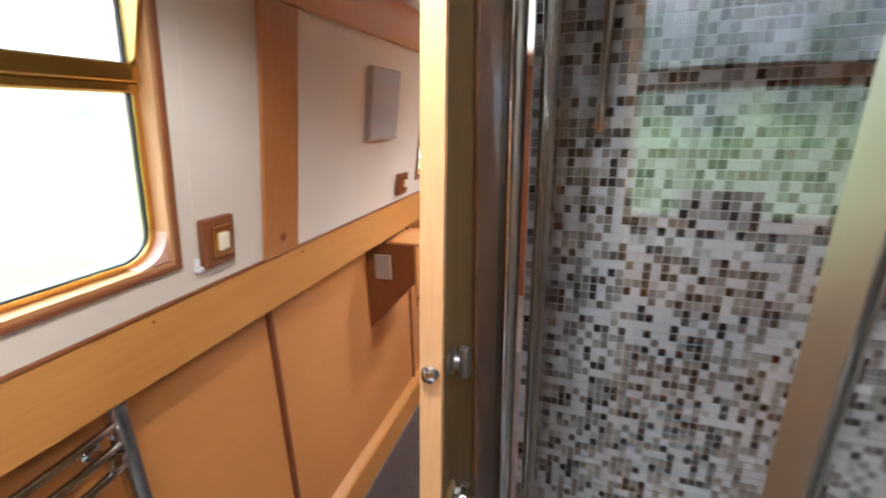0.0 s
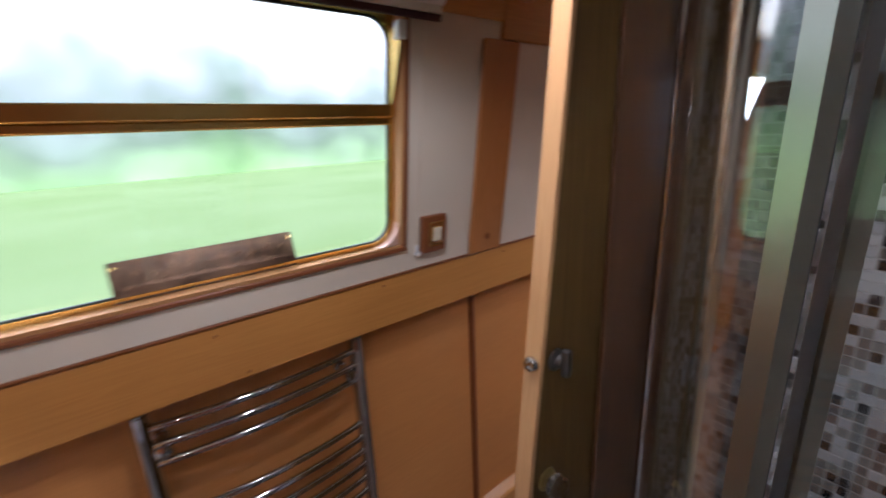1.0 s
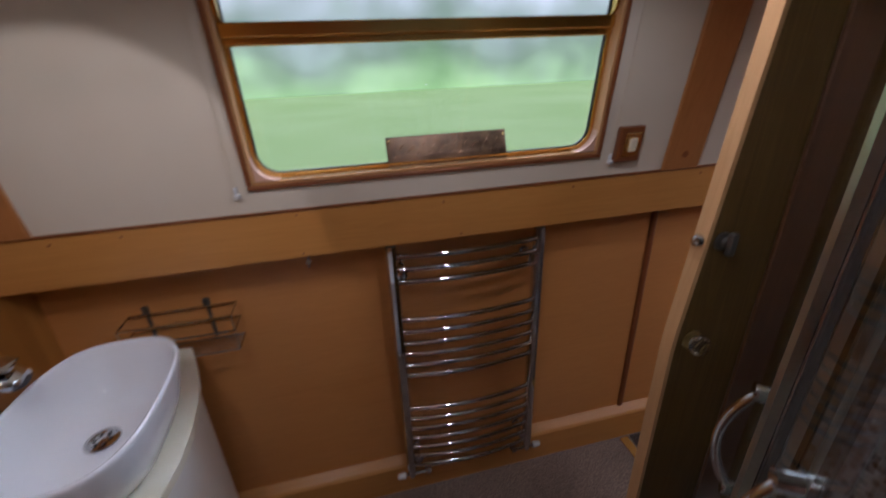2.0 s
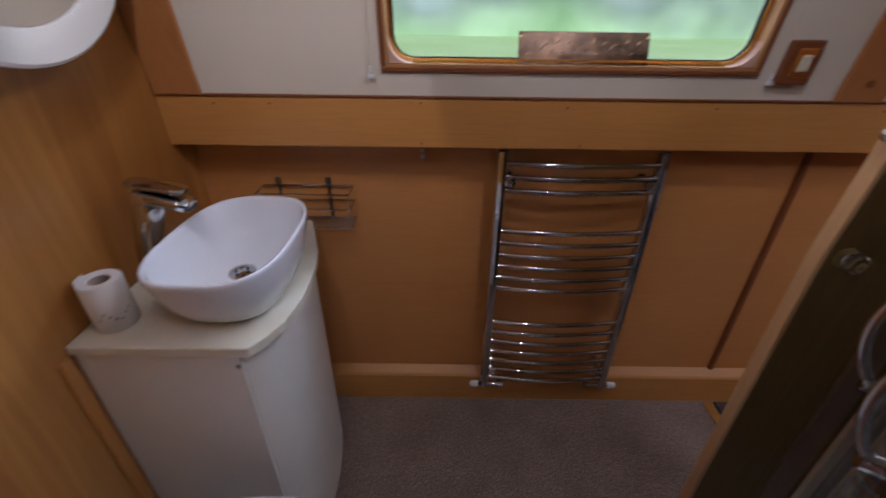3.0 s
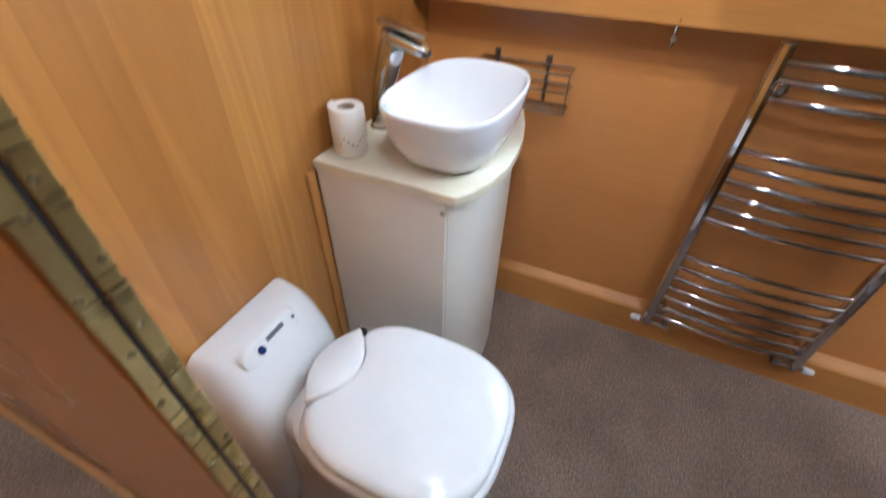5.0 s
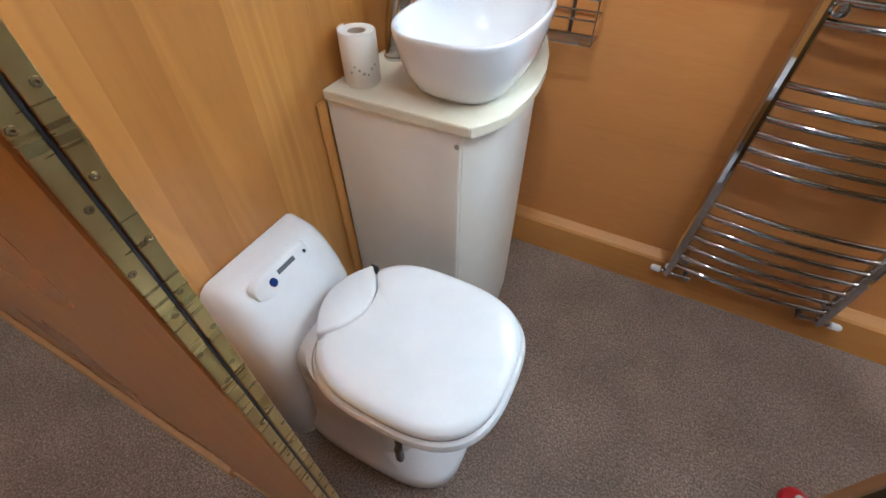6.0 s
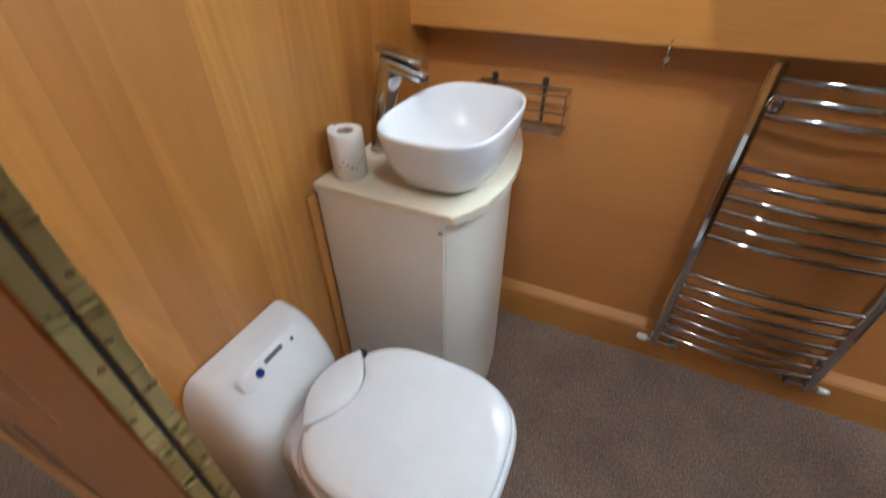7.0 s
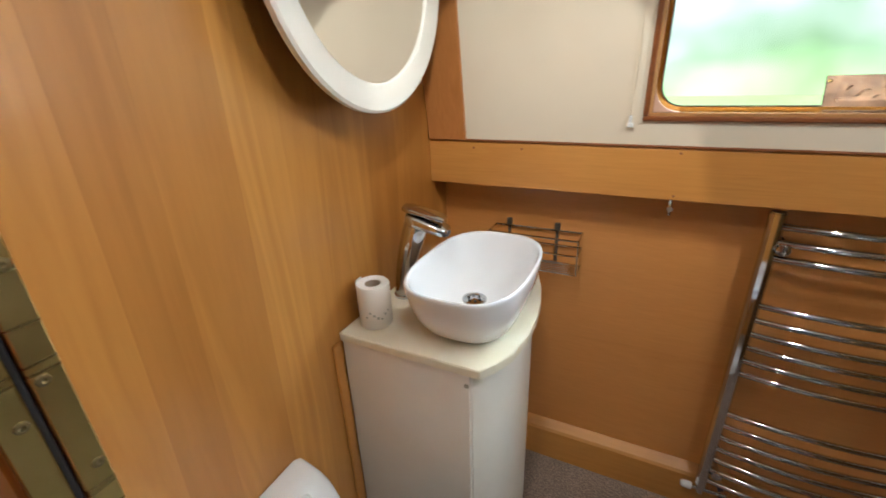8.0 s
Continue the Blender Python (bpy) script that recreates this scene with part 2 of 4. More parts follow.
grout = material("grout", (0.60, 0.58, 0.54), 0.8)
_s = noise_tex(grout, coords(grout, (1, 1, 1)), 60, 3)
wire(grout, ramp(grout, _s, [(0.3, (0.30, 0.30, 0.295)), (0.7, (0.35, 0.35, 0.345))]), grout.node_tree.nodes["Principled BSDF"].inputs["Base Color"])

TILE_STOPS = [(0.0, (0.33, 0.34, 0.35)), (0.38, (0.23, 0.235, 0.23)), (0.43, (0.160, 0.162, 0.156)), (0.56, (0.122, 0.123, 0.116)), (0.66, (0.100, 0.099, 0.094)),
              (0.73, (0.112, 0.098, 0.092)), (0.79, (0.040, 0.038, 0.037)), (0.86, (0.016, 0.016, 0.018))]


def tile_material(name, island):
    m = material(name, (0.4, 0.4, 0.4), 0.10, Coat_Weight=0.3, Coat_Roughness=0.05)
    src = node(m, "ShaderNodeNewGeometry").outputs["Random Per Island"] if island else node(m, "ShaderNodeObjectInfo").outputs["Random"]
    col = ramp(m, src, TILE_STOPS, True)
    s = noise_tex(m, coords(m, (1, 1, 1)), 45, 3)
    col = mix(m, 0.6, col, ramp(m, s, [(0.3, (0.86, 0.86, 0.86)), (0.7, (1.05, 1.05, 1.05))]), 'MULTIPLY')
    wire(m, col, m.node_tree.nodes["Principled BSDF"].inputs["Base Color"])
    return m


tile_piece, tile_joined = tile_material("mosaic_glass", False), tile_material("mosaic_glass_far", True)


def glass_material(name, tint=(1, 1, 1)):
    return material(name, tint, 0.0, Transmission_Weight=1.0, IOR=1.48)


clear_glass, crystal = glass_material("clear_glass", (0.97, 0.99, 0.98)), glass_material("crystal")

# daylight, haze and bright gaps are painted into this backdrop's glow
backdrop_mat = material("far_bank_glow", (0, 0, 0), 1.0)
_b = backdrop_mat.node_tree.nodes["Principled BSDF"]
_tc = node(backdrop_mat, "ShaderNodeTexCoord")
_sep = node(backdrop_mat, "ShaderNodeSeparateXYZ")
wire(backdrop_mat, _tc.outputs["Object"], _sep.inputs[0])
_wob = noise_tex(backdrop_mat, coords(backdrop_mat, (0.16, 0.16, 0.22)), 1.0, 2, 0.5)
_add = node(backdrop_mat, "ShaderNodeMath")
_add.operation = 'MULTIPLY_ADD'
wire(backdrop_mat, _wob, _add.inputs[0])
_add.inputs[1].default_value = 6.5
wire(backdrop_mat, _sep.outputs["Z"], _add.inputs[2])
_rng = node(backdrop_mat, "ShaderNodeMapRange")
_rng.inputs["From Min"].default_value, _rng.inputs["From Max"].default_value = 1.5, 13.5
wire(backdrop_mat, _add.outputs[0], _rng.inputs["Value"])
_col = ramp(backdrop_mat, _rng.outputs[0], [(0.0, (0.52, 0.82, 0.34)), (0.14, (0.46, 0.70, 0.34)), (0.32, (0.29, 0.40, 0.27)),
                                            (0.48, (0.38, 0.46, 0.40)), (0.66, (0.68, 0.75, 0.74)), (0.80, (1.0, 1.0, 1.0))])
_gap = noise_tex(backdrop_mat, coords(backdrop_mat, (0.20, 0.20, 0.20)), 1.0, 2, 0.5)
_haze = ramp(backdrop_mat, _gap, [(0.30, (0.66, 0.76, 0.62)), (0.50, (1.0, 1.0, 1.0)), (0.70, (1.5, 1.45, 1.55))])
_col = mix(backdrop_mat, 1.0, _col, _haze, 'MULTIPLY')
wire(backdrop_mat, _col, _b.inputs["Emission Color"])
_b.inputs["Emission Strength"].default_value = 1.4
grass = material("grass", (0.10, 0.20, 0.035), 0.9)
_s = noise_tex(grass, coords(grass, (1, 1, 1)), 0.25, 2)
wire(grass, ramp(grass, _s, [(0.3, (0.28, 0.41, 0.15)), (0.7, (0.34, 0.47, 0.20))]), grass.node_tree.nodes["Principled BSDF"].inputs["Base Color"])

# ---- mesh helpers ----


def thing(name, at, label, category, group=""):
    e = new(name)
    e.location = at
    e.empty_display_size = 0.05
    return tagged(e, label, category, group)


def origin_of(ob):
    p = Vector((0, 0, 0))
    while ob is not None:
        p += ob.location
        ob = ob.parent
    return p


def part(name, bm, mat, parent=None, label="", smooth=False, at=None):
    """One mesh object from a bmesh in world metres, its origin at its thing's base."""
    base = Vector(at) if at is not None else (origin_of(parent) if parent else Vector((0, 0, 0)))
    bmesh.ops.recalc_face_normals(bm, faces=bm.faces)
    bmesh.ops.translate(bm, verts=bm.verts, vec=-base)
    me = bpy.data.meshes.new(name)
    if smooth:
        for f in bm.faces:
            f.smooth = True
    bm.to_mesh(me)
    bm.free()
    if smooth:
        me.set_sharp_from_angle(angle=radians(smooth if smooth > 1 else 40))
    for one in (mat if isinstance(mat, (list, tuple)) else [mat]):
        me.materials.append(one)
    ob = new(name, me)
    if parent:
        ob.parent = parent
        ob.location = base - origin_of(parent)
    else:
        ob.location = base
    if label:
        ob["label"] = label
    return ob


def structure(name, bm, mat, label, category, smooth=False):
    return tagged(part(name, bm, mat, smooth=smooth), label, category, kind="structure")


def box(x0, x1, y0, y1, z0, z1, bevel=0.0, seg=1, bm=None):
    b = bmesh.new()
    bmesh.ops.create_cube(b, size=1)
    for v in b.verts:
        v.co = (x0 + (x1 - x0) * (v.co.x + 0.5), y0 + (y1 - y0) * (v.co.y + 0.5), z0 + (z1 - z0) * (v.co.z + 0.5))
    if bevel:
        bmesh.ops.bevel(b, geom=b.edges[:], offset=bevel, segments=seg, affect='EDGES', profile=0.5)
    return b


def lean(bm):
    """Shift a piece drawn against an upright side (y from the side's face) onto the leaning cabin side."""
    for v in bm.verts:
        v.co.y += side_y(v.co.z)
    return bm


def joined(*bms):
    out = bmesh.new()
    for b in bms:
        me = bpy.data.meshes.new("tmp")
        b.to_mesh(me)
        b.free()
        out.from_mesh(me)
        bpy.data.meshes.remove(me)
    return out


def loft(loops, cap=True, closed=True):
    bm = bmesh.new()
    rings = [[bm.verts.new(p) for p in loop] for loop in loops]
    n = len(rings[0])
    for a, b in zip(rings, rings[1:]):
        for i in range(n if closed else n - 1):
            j = (i + 1) % n
            bm.faces.new((a[i], a[j], b[j], b[i]))
    if cap:
        bm.faces.new(rings[0][::-1])
        bm.faces.new(rings[-1])
    return bm


def prism(outline, z0, z1, bevel=0.0, seg=2):
    bm = loft([[(x, y, z0) for x, y in outline], [(x, y, z1) for x, y in outline]])
    if bevel:
        bmesh.ops.bevel(bm, geom=bm.edges[:], offset=bevel, segments=seg, affect='EDGES')
    return bm


def tube(points, r, sides=10, caps=True):
    pts = [Vector(p) for p in points]
    loops, ref = [], None
    for i, p in enumerate(pts):
        d = (pts[min(i + 1, len(pts) - 1)] - pts[max(i - 1, 0)]).normalized()
        if ref is None:
            ref = Vector((0, 0, 1)) if abs(d.z) < 0.9 else Vector((1, 0, 0))
        u = d.cross(ref).normalized()
        w = u.cross(d).normalized()
        ref = w
        rr = r[i] if isinstance(r, (list, tuple)) else r
        loops.append([p + rr * (math.cos(2 * math.pi * k / sides) * u + math.sin(2 * math.pi * k / sides) * w) for k in range(sides)])
    return loft(loops, caps)


def lathe(profile, centre=(0, 0, 0), sides=24, axis='z'):
    """Turn (radius, height) pairs round an axis."""
    loops = []
    for r, h in profile:
        ring = []
        for k in range(sides):
            a = 2 * math.pi * k / sides
            p = (r * math.cos(a), r * math.sin(a), h)
            if axis == 'x':
                p = (h, r * math.cos(a), r * math.sin(a))
            if axis == 'y':
                p = (r * math.cos(a), h, r * math.sin(a))
            ring.append(Vector(p) + Vector(centre))
        loops.append(ring)
    return loft(loops)


def superellipse(cx, cy, a, b, n=2.6, count=48):
    out = []
    for k in range(count):
        t = 2 * math.pi * k / count
        c, s = math.cos(t), math.sin(t)
        out.append((cx + a * math.copysign(abs(c) ** (2 / n), c), cy + b * math.copysign(abs(s) ** (2 / n), s)))
    return out


# ---- outside ----
ground = structure("ground", box(-60, 60, 0.9, 60, -0.55, -0.45), grass, "mown green grass on the canal bank", "ground")
backdrop = structure("backdrop", box(-60, 60, 30, 30.1, -3, 28), backdrop_mat, "glowing painted backdrop of hazy green trees and bright overcast sky", "backdrop")

# ---- hull side, floor, ceiling ----
X0, X1 = -1.8, 4.6              # the length of cabin that is closed in
BACK = -1.98                    # the opposite cabin side
CEIL = 1.96

structure("floor", box(X0, X1, BACK, 0.10, -0.05, 0.0), carpet, "grey-brown short pile carpet", "floor")
structure("ceiling", box(X0, X1, BACK, 0.10, CEIL, CEIL + 0.04), ceiling_paint, "off-white painted ceiling panels", "ceiling")

# lower lining under the gunwale, in panels between dark cover strips
structure("wall_lower_lining", box(X0, X1, 0.0, 0.04, 0.0, 1.115), panel_veneer, "orange-tan veneered lining below the gunwale", "wall")
for sx in (1.896, 2.93):
    structure("cover_strip", loft([[(sx + 0.013 * math.cos(a), -0.010 * math.sin(a) - 0.001, z) for a in [math.pi * k / 8 for k in range(9)]] for z in (0.155, 1.108)]),
              red_wood, "dark red-brown half-round cover strip", "trim", smooth=True)
# gunwale shelf: a deep boxed band
g = box(X0, X1, -0.105, 0.0, 1.110, 1.243, 0.003, 2)
structure("gunwale_band", g, trim_wood, "wide tan varnished wooden band along the gunwale", "trim")
structure("band_bead", box(X0, X1, -0.110, -0.095, 1.2435, 1.2505, 0.002), mahogany, "thin worn red-brown bead on the band", "trim")
structure("baseboard", loft([[(x, y, z) for y, z in ((-0.001, 0.0), (-0.042, 0.0), (-0.040, 0.130), (-0.033, 0.139), (-0.001, 0.158))] for x in (X0, X1)]),
          trim_wood, "tan varnished skirting with sloped top", "baseboard")

WX0, WX1, WZ0, WZ1 = 0.619, 1.558, 1.322, 1.870     # the bathroom window's opening
W2X0, W2X1 = 2.80, 3.74


def side_panel(x0, x1, z0, z1):
    return lean(box(x0, x1, 0.0, 0.03, z0, z1))


TOPZ = CEIL
for k, (a, b, c, d) in enumerate(((X0, WX0, 1.243, TOPZ), (WX0, WX1, 1.243, WZ0), (WX0, WX1, WZ1, TOPZ), (WX1, W2X0, 1.243, TOPZ),
                                  (W2X0, W2X1, 1.243, WZ0), (W2X0, W2X1, WZ1, TOPZ), (W2X1, X1, 1.243, TOPZ))):
    structure("wall_upper_lining", side_panel(a, b, c, d), cream, "cream textured lining above the gunwale", "wall")
G = 0.05                         # the steel is cut wider than the lining
for (a, b, c, d) in ((X0, WX0 - G, 1.10, 2.0), (WX0 - G, WX1 + G, 1.10, WZ0 - G), (WX0 - G, WX1 + G, WZ1 + G, 2.0), (WX1 + G, W2X0 - G, 1.10, 2.0),
                     (W2X0 - G, W2X1 + G, 1.10, WZ0 - G), (W2X0 - G, W2X1 + G, WZ1 + G, 2.0), (W2X1 + G, X1, 1.10, 2.0)):
    structure("wall_hull", lean(box(a, b, 0.032, 0.105, c, d)), satin_metal, "painted steel cabin side", "wall")

# uprights and top band
structure("upright_trim", lean(box(0.002, 0.127, -0.012, 0.0, 1.247, 1.87, 0.003)), upright_wood, "tan wooden corner upright", "trim")
structure("upright_trim", lean(box(1.795, 1.924, -0.012, 0.0, 1.247, 1.827, 0.003)), upright_wood, "tan wooden upright with a plug hole", "trim")
structure("upright_trim", lean(box(-0.18, -0.05, -0.012, 0.0, 1.247, 1.87, 0.003)), upright_wood, "tan wooden corner upright", "trim")
structure("top_band", lean(box(X0, 1.852, -0.014, 0.0, 1.868, CEIL, 0.003)), trim_wood, "tan wooden band below the ceiling", "trim")
structure("top_band", lean(box(1.853, X1, -0.016, 0.0, 1.828, CEIL, 0.003)), trim_wood, "tan wooden band below the saloon ceiling", "trim")
structure("knot_plug", lathe([(0.004, -0.003), (0.010, -0.0025), (0.010, 0.002)], (1.860, side_y(1.296) - 0.012, 1.296), 12, 'y'), red_wood,
          "dark wooden plug in the upright", "trim")

# closing walls; the unseen side and ends are dark to cut bounced light
structure("wall_opposite", box(X0, X1, BACK - 0.05, BACK, 0.0, CEIL), red_wood, "unseen plain cabin side, dark to cut bounced light", "wall")
structure("wall_end", box(X0 - 0.05, X0, BACK, 0.0, 0.0, CEIL), red_wood, "unseen plain end wall, dark to cut bounced light", "wall")
structure("wall_end", box(X1, X1 + 0.05, BACK, 0.0, 0.0, CEIL), red_wood, "unseen plain end wall, dark to cut bounced light", "wall")
bh = box(-0.03, 0.0, -1.2535, 0.0, 0.0, CEIL)
structure("bulkhead_left", bh, bulkhead_veneer, "tan veneered bulkhead with vertical grain", "wall")
structure("corridor_partition", box(X0, -0.001, -1.279, -1.2545, 0.0, CEIL), door_wood, "tan veneered corridor wall", "wall")
structure("corridor_skirting", box(X0, -0.002, -1.300, -1.280, 0.0, 0.055, 0.004), edge_wood, "pale wooden skirting of the corridor wall", "baseboard")
structure("bulkhead_right", box(2.02, 2.05, BACK, -0.722, 0.0, CEIL), bulkhead_veneer, "tan veneered bulkhead behind the shower", "wall")
structure("bulkhead_header", box(1.90, 1.93, -0.72, -0.20, 1.915, CEIL), trim_wood, "tan wooden door header", "trim")

# ---- window ----


def side_window(x0, x1, z0, z1, index, hopper):
    """Brass-framed window in the leaning side: mahogany lipping, pale reveal, brass frame with round corners, two panes."""
    win = tagged(new("window_%d" % index), "brass-framed side window with a top hopper", "window", kind="structure")
    win.location = ((x0 + x1) / 2, side_y(z0), z0)
    t = 0.012
    # lipping round the opening, standing proud of the lining
    for a, b, c, d in ((x0 - t, x1 + t, z0 - t, z0), (x0 - t, x1 + t, z1, z1 + t), (x0 - t, x0, z0, z1), (x1, x1 + t, z0, z1)):
        part("window_lipping", lean(box(a, b, -0.010, 0.006, c, d, 0.003)), mahogany, win, "red-brown lipping")
    # reveal boards
    for a, b, c, d in ((x0, x1, z0 - 0.001, z0 + 0.008), (x0, x1, z1 - 0.008, z1 + 0.001), (x0, x0 + 0.008, z0 + 0.008, z1 - 0.008), (x1 - 0.008, x1, z0 + 0.008, z1 - 0.008)):
        part("window_reveal", lean(box(a, b, -0.006, 0.065, c, d, 0.001)), sill_wood if c < z1 - 0.02 and d - c < 0.05 else edge_wood, win)
    # brass frame: outer rectangle to an inner outline with round corners
    fx0, fx1, fz0, fz1 = x0 + 0.008, x1 - 0.008, z0 + 0.008, z1 - 0.008
    r, w = 0.052, 0.011

    def outline(i, rad, y):
        pts = []
        for cx, cz, a0 in ((fx1 - i - rad, fz1 - i - rad, 0), (fx0 + i + rad, fz1 - i - rad, 90), (fx0 + i + rad, fz0 + i + rad, 180), (fx1 - i - rad, fz0 + i + rad, 270)):
            for k in range(7):
                a = radians(a0 + 15 * k)
                pts.append((cx + rad * math.cos(a), y, cz + rad * math.sin(a)))
        return pts
    part("window_frame", lean(loft([outline(0.0, 0.001, 0.028), outline(w, r, 0.028), outline(w, r, 0.046), outline(0.0, 0.001, 0.046), outline(0.0, 0.001, 0.028)], False)),
         window_brass, win, "yellow brass frame", smooth=30)
    part("window_seal", lean(loft([outline(w - 0.002, r, 0.034), outline(w + 0.003, r - 0.003, 0.034), outline(w + 0.003, r - 0.003, 0.042), outline(w - 0.002, r, 0.042)], False)),
         black_rubber, win, "black rubber seal", smooth=30)
    zb0, zb1 = 1.628, 1.673
    part("window_bar", lean(joined(box(fx0, fx1, 0.016, 0.046, zb0 + 0.016, zb1, 0.003), box(fx0, fx1, 0.022, 0.046, zb0, zb0 + 0.016, 0.003))), window_brass, win, "yellow brass bar")
    p = part("lower_pane", lean(box(fx0 + 0.002, fx1 - 0.002, 0.037, 0.041, fz0 + 0.002, zb0 + 0.004)), clear_glass, win)
    p.visible_shadow = False
    p = part("upper_pane", lean(box(fx0 + 0.002, fx1 - 0.002, 0.037, 0.041, zb1 - 0.004, fz1 - 0.002)), clear_glass, win)
    p.visible_shadow = False
    # corner fillets at the foot of the reveal
    for cx, s in ((x0 + 0.009, 1), (x1 - 0.009, -1)):
        loop = [(0, 0), (0.058, 0)] + [(0.058 - 0.058 * math.sin(radians(a)), 0.058 - 0.058 * math.cos(radians(a))) for a in range(15, 90, 15)] + [(0, 0.058)]
        part("corner_fillet", lean(loft([[(cx + s * u, y, z0 + 0.009 + v) for u, v in loop] for y in (0.000, 0.0275)])), pale_wood, win, "pale pinkish corner fillet")
    if hopper:
        for cx in (fx0 + 0.004, fx1 - 0.012):
            loop = [(0.024, zb1), (0.024, 1.835), (-0.018, 1.835), (-0.022, 1.815), (0.012, zb1 + 0.01)]
            part("hopper_cheek", lean(loft([[(xx, y, z) for y, z in loop] for xx in (cx, cx + 0.008)])), window_brass, win, "brass hopper cheek")
        part("hopper_catch", lean(box(fx1 - 0.020, fx1 + 0.002, -0.024, 0.0, 1.800, 1.838, 0.005, 2)), white_plastic, win, "white catch")
    return win


side_window(WX0, WX1, WZ0, WZ1, 1, True)
side_window(W2X0, W2X1, WZ0, WZ1, 2, True)

# ---- things on the window side ----


def roller_blind():
    b = thing("roller_blind", (1.08, side_y(1.85), 1.835), "rolled-up blind with dark red and white hem above the window", "blind")
    x0, x1 = 0.55, 1.632
    part("roll", lean(lathe([(0.005, x0), (0.026, x0), (0.026, x1), (0.005, x1)], (0, -0.032, 1.892), 18, 'x')), blind_white, b, smooth=True)
    part("hem_bar", lean(box(x0, x1, -0.040, -0.028, 1.852, 1.874, 0.004, 2)), blind_white, b, "white hem bar")
    part("fabric_edge", lean(box(x0, x1, -0.038, -0.030, 1.838, 1.852, 0.002)), blind_dark, b, "dark red edge")
    return b


roller_blind()


def blind_cord(x, z0, label):
    c = thing("blind_cord", (x, side_y(z0), z0), label, "cord", "blind cords")
    part("cord", lean(tube([(x, -0.006, z0 + 0.012), (x + 0.002, -0.006, 1.5), (x, -0.008, 1.84)], 0.0012, 6)), cord_white, c)
    part("cord_guide", lean(joined(box(x - 0.006, x + 0.008, -0.016, -0.001, z0 - 0.004, z0 + 0.008, 0.002), box(x - 0.004, x + 0.004, -0.012, -0.001, z0 + 0.008, z0 + 0.026, 0.002))), white_plastic, c, "small white plastic guide")


blind_cord(0.580, 1.298, "thin cream blind cord beside the window")
blind_cord(1.603, 1.292, "thin cream blind cord beside the window")


def name_plate():
    p = thing("name_plate", (1.12, -0.07, 1.331), "tarnished copper plate leaning on the window sill", "plate")

    def lay(bm):
        for v in bm.verts:
            v.co.y += side_y(1.33) + 0.028 + 0.35 * (1.331 - v.co.z) * -1
        return bm
    part("plate", lay(box(0.958, 1.293, -0.002, 0.0015, 1.331, 1.404, 0.0012)), copper, p)
    for k in range(20):
        x, z = 0.980 + 0.0148 * k, 1.352 + 0.018 * (k % 2) + 0.004 * (k % 3)
        d = 0.004 * (k % 3 - 1)
        part("embossed_mark", lay(tube([(x, -0.0024, z), (x + 0.004 + d, -0.0026, z + 0.006), (x + 0.009, -0.0024, z + 0.009 + d)], 0.0013, 6)), polished_copper, p, smooth=True)
    for sx in (0.964, 1.287):
        part("fixing", lay(lathe([(0.0005, -0.005), (0.004, -0.004), (0.004, 0.0)], (sx, 0, 1.393), 10, 'y')), gold, p)
    return p


name_plate()


def wall_switch(x0, x1, z0, z1, label):
    s = thing("light_switch", ((x0 + x1) / 2, side_y(z0), z0), label, "switch", "light switches")
    w, h = x1 - x0, z1 - z0
    part("pattress", lean(box(x0, x1, -0.022, 0.0, z0, z1, 0.006, 3)), mahogany, s, "red-brown wooden pattress")
    part("plate", lean(box(x0 + 0.22 * w, x1 - 0.14 * w, -0.027, -0.021, z0 + 0.17 * h, z1 - 0.17 * h, 0.002)), gold, s, "gilt plate")
    part("rocker", lean(box(x0 + 0.38 * w, x1 - 0.32 * w, -0.033, -0.026, z0 + 0.32 * h, z1 - 0.32 * h, 0.002)), ivory, s, "ivory rocker")


wall_switch(1.611, 1.690, 1.292, 1.396, "brass light switch on a red-brown wooden block")
wall_switch(2.575, 2.655, 1.276, 1.366, "small brass switch on a wooden block")


def wall_notice():
    n = thing("wall_notice", (2.37, side_y(1.5), 1.51), "grey printed notice board hung on the cream lining", "sign")
    part("board", lean(box(2.285, 2.500, -0.022, 0.0, 1.510, 1.742, 0.002)), cardboard, n)
    part("sheet", lean(box(2.292, 2.493, -0.0245, -0.0225, 1.518, 1.735)), material("notice_sheet", (0.42, 0.40, 0.40), 0.6), n, "grey printed sheet")
    for k in range(7):
        part("text_line", lean(box(2.312, 2.465 - 0.03 * (k % 3), -0.0265, -0.0248, 1.54 + 0.026 * k, 1.547 + 0.026 * k)), print_grey, n)


wall_notice()


def wall_box():
    """Small folding table bracket box under the gunwale in the next cabin."""
    b = thing("wall_cabinet", (2.58, -0.06, 0.68), "small red-brown wooden wall box with a tan front and a knob", "cabinet")
    side = [(-0.001, 0.690), (-0.001, 1.090), (-0.222, 1.090), (-0.222, 0.930)]
    part("body", loft([[(x, y, z) for y, z in side] for x in (2.490, 2.700)]), red_wood, b)
    part("front", box(2.482, 2.708, -0.234, -0.2225, 0.822, 1.091, 0.003), trim_wood, b, "tan front board")
    part("top", box(2.482, 2.708, -0.245, -0.107, 1.0915, 1.1035, 0.003), trim_wood, b, "tan top board")
    part("socket_plate", box(2.478, 2.4895, -0.120, -0.045, 0.935, 1.045, 0.004), cardboard, b, "dull brown socket plate")
    part("knob", lathe([(0.004, 0), (0.008, -0.010), (0.012, -0.018), (0.006, -0.024)], (2.487, -0.2225, 0.868), 12, 'y'), chrome, b, "small chrome knob", smooth=True)


wall_box()


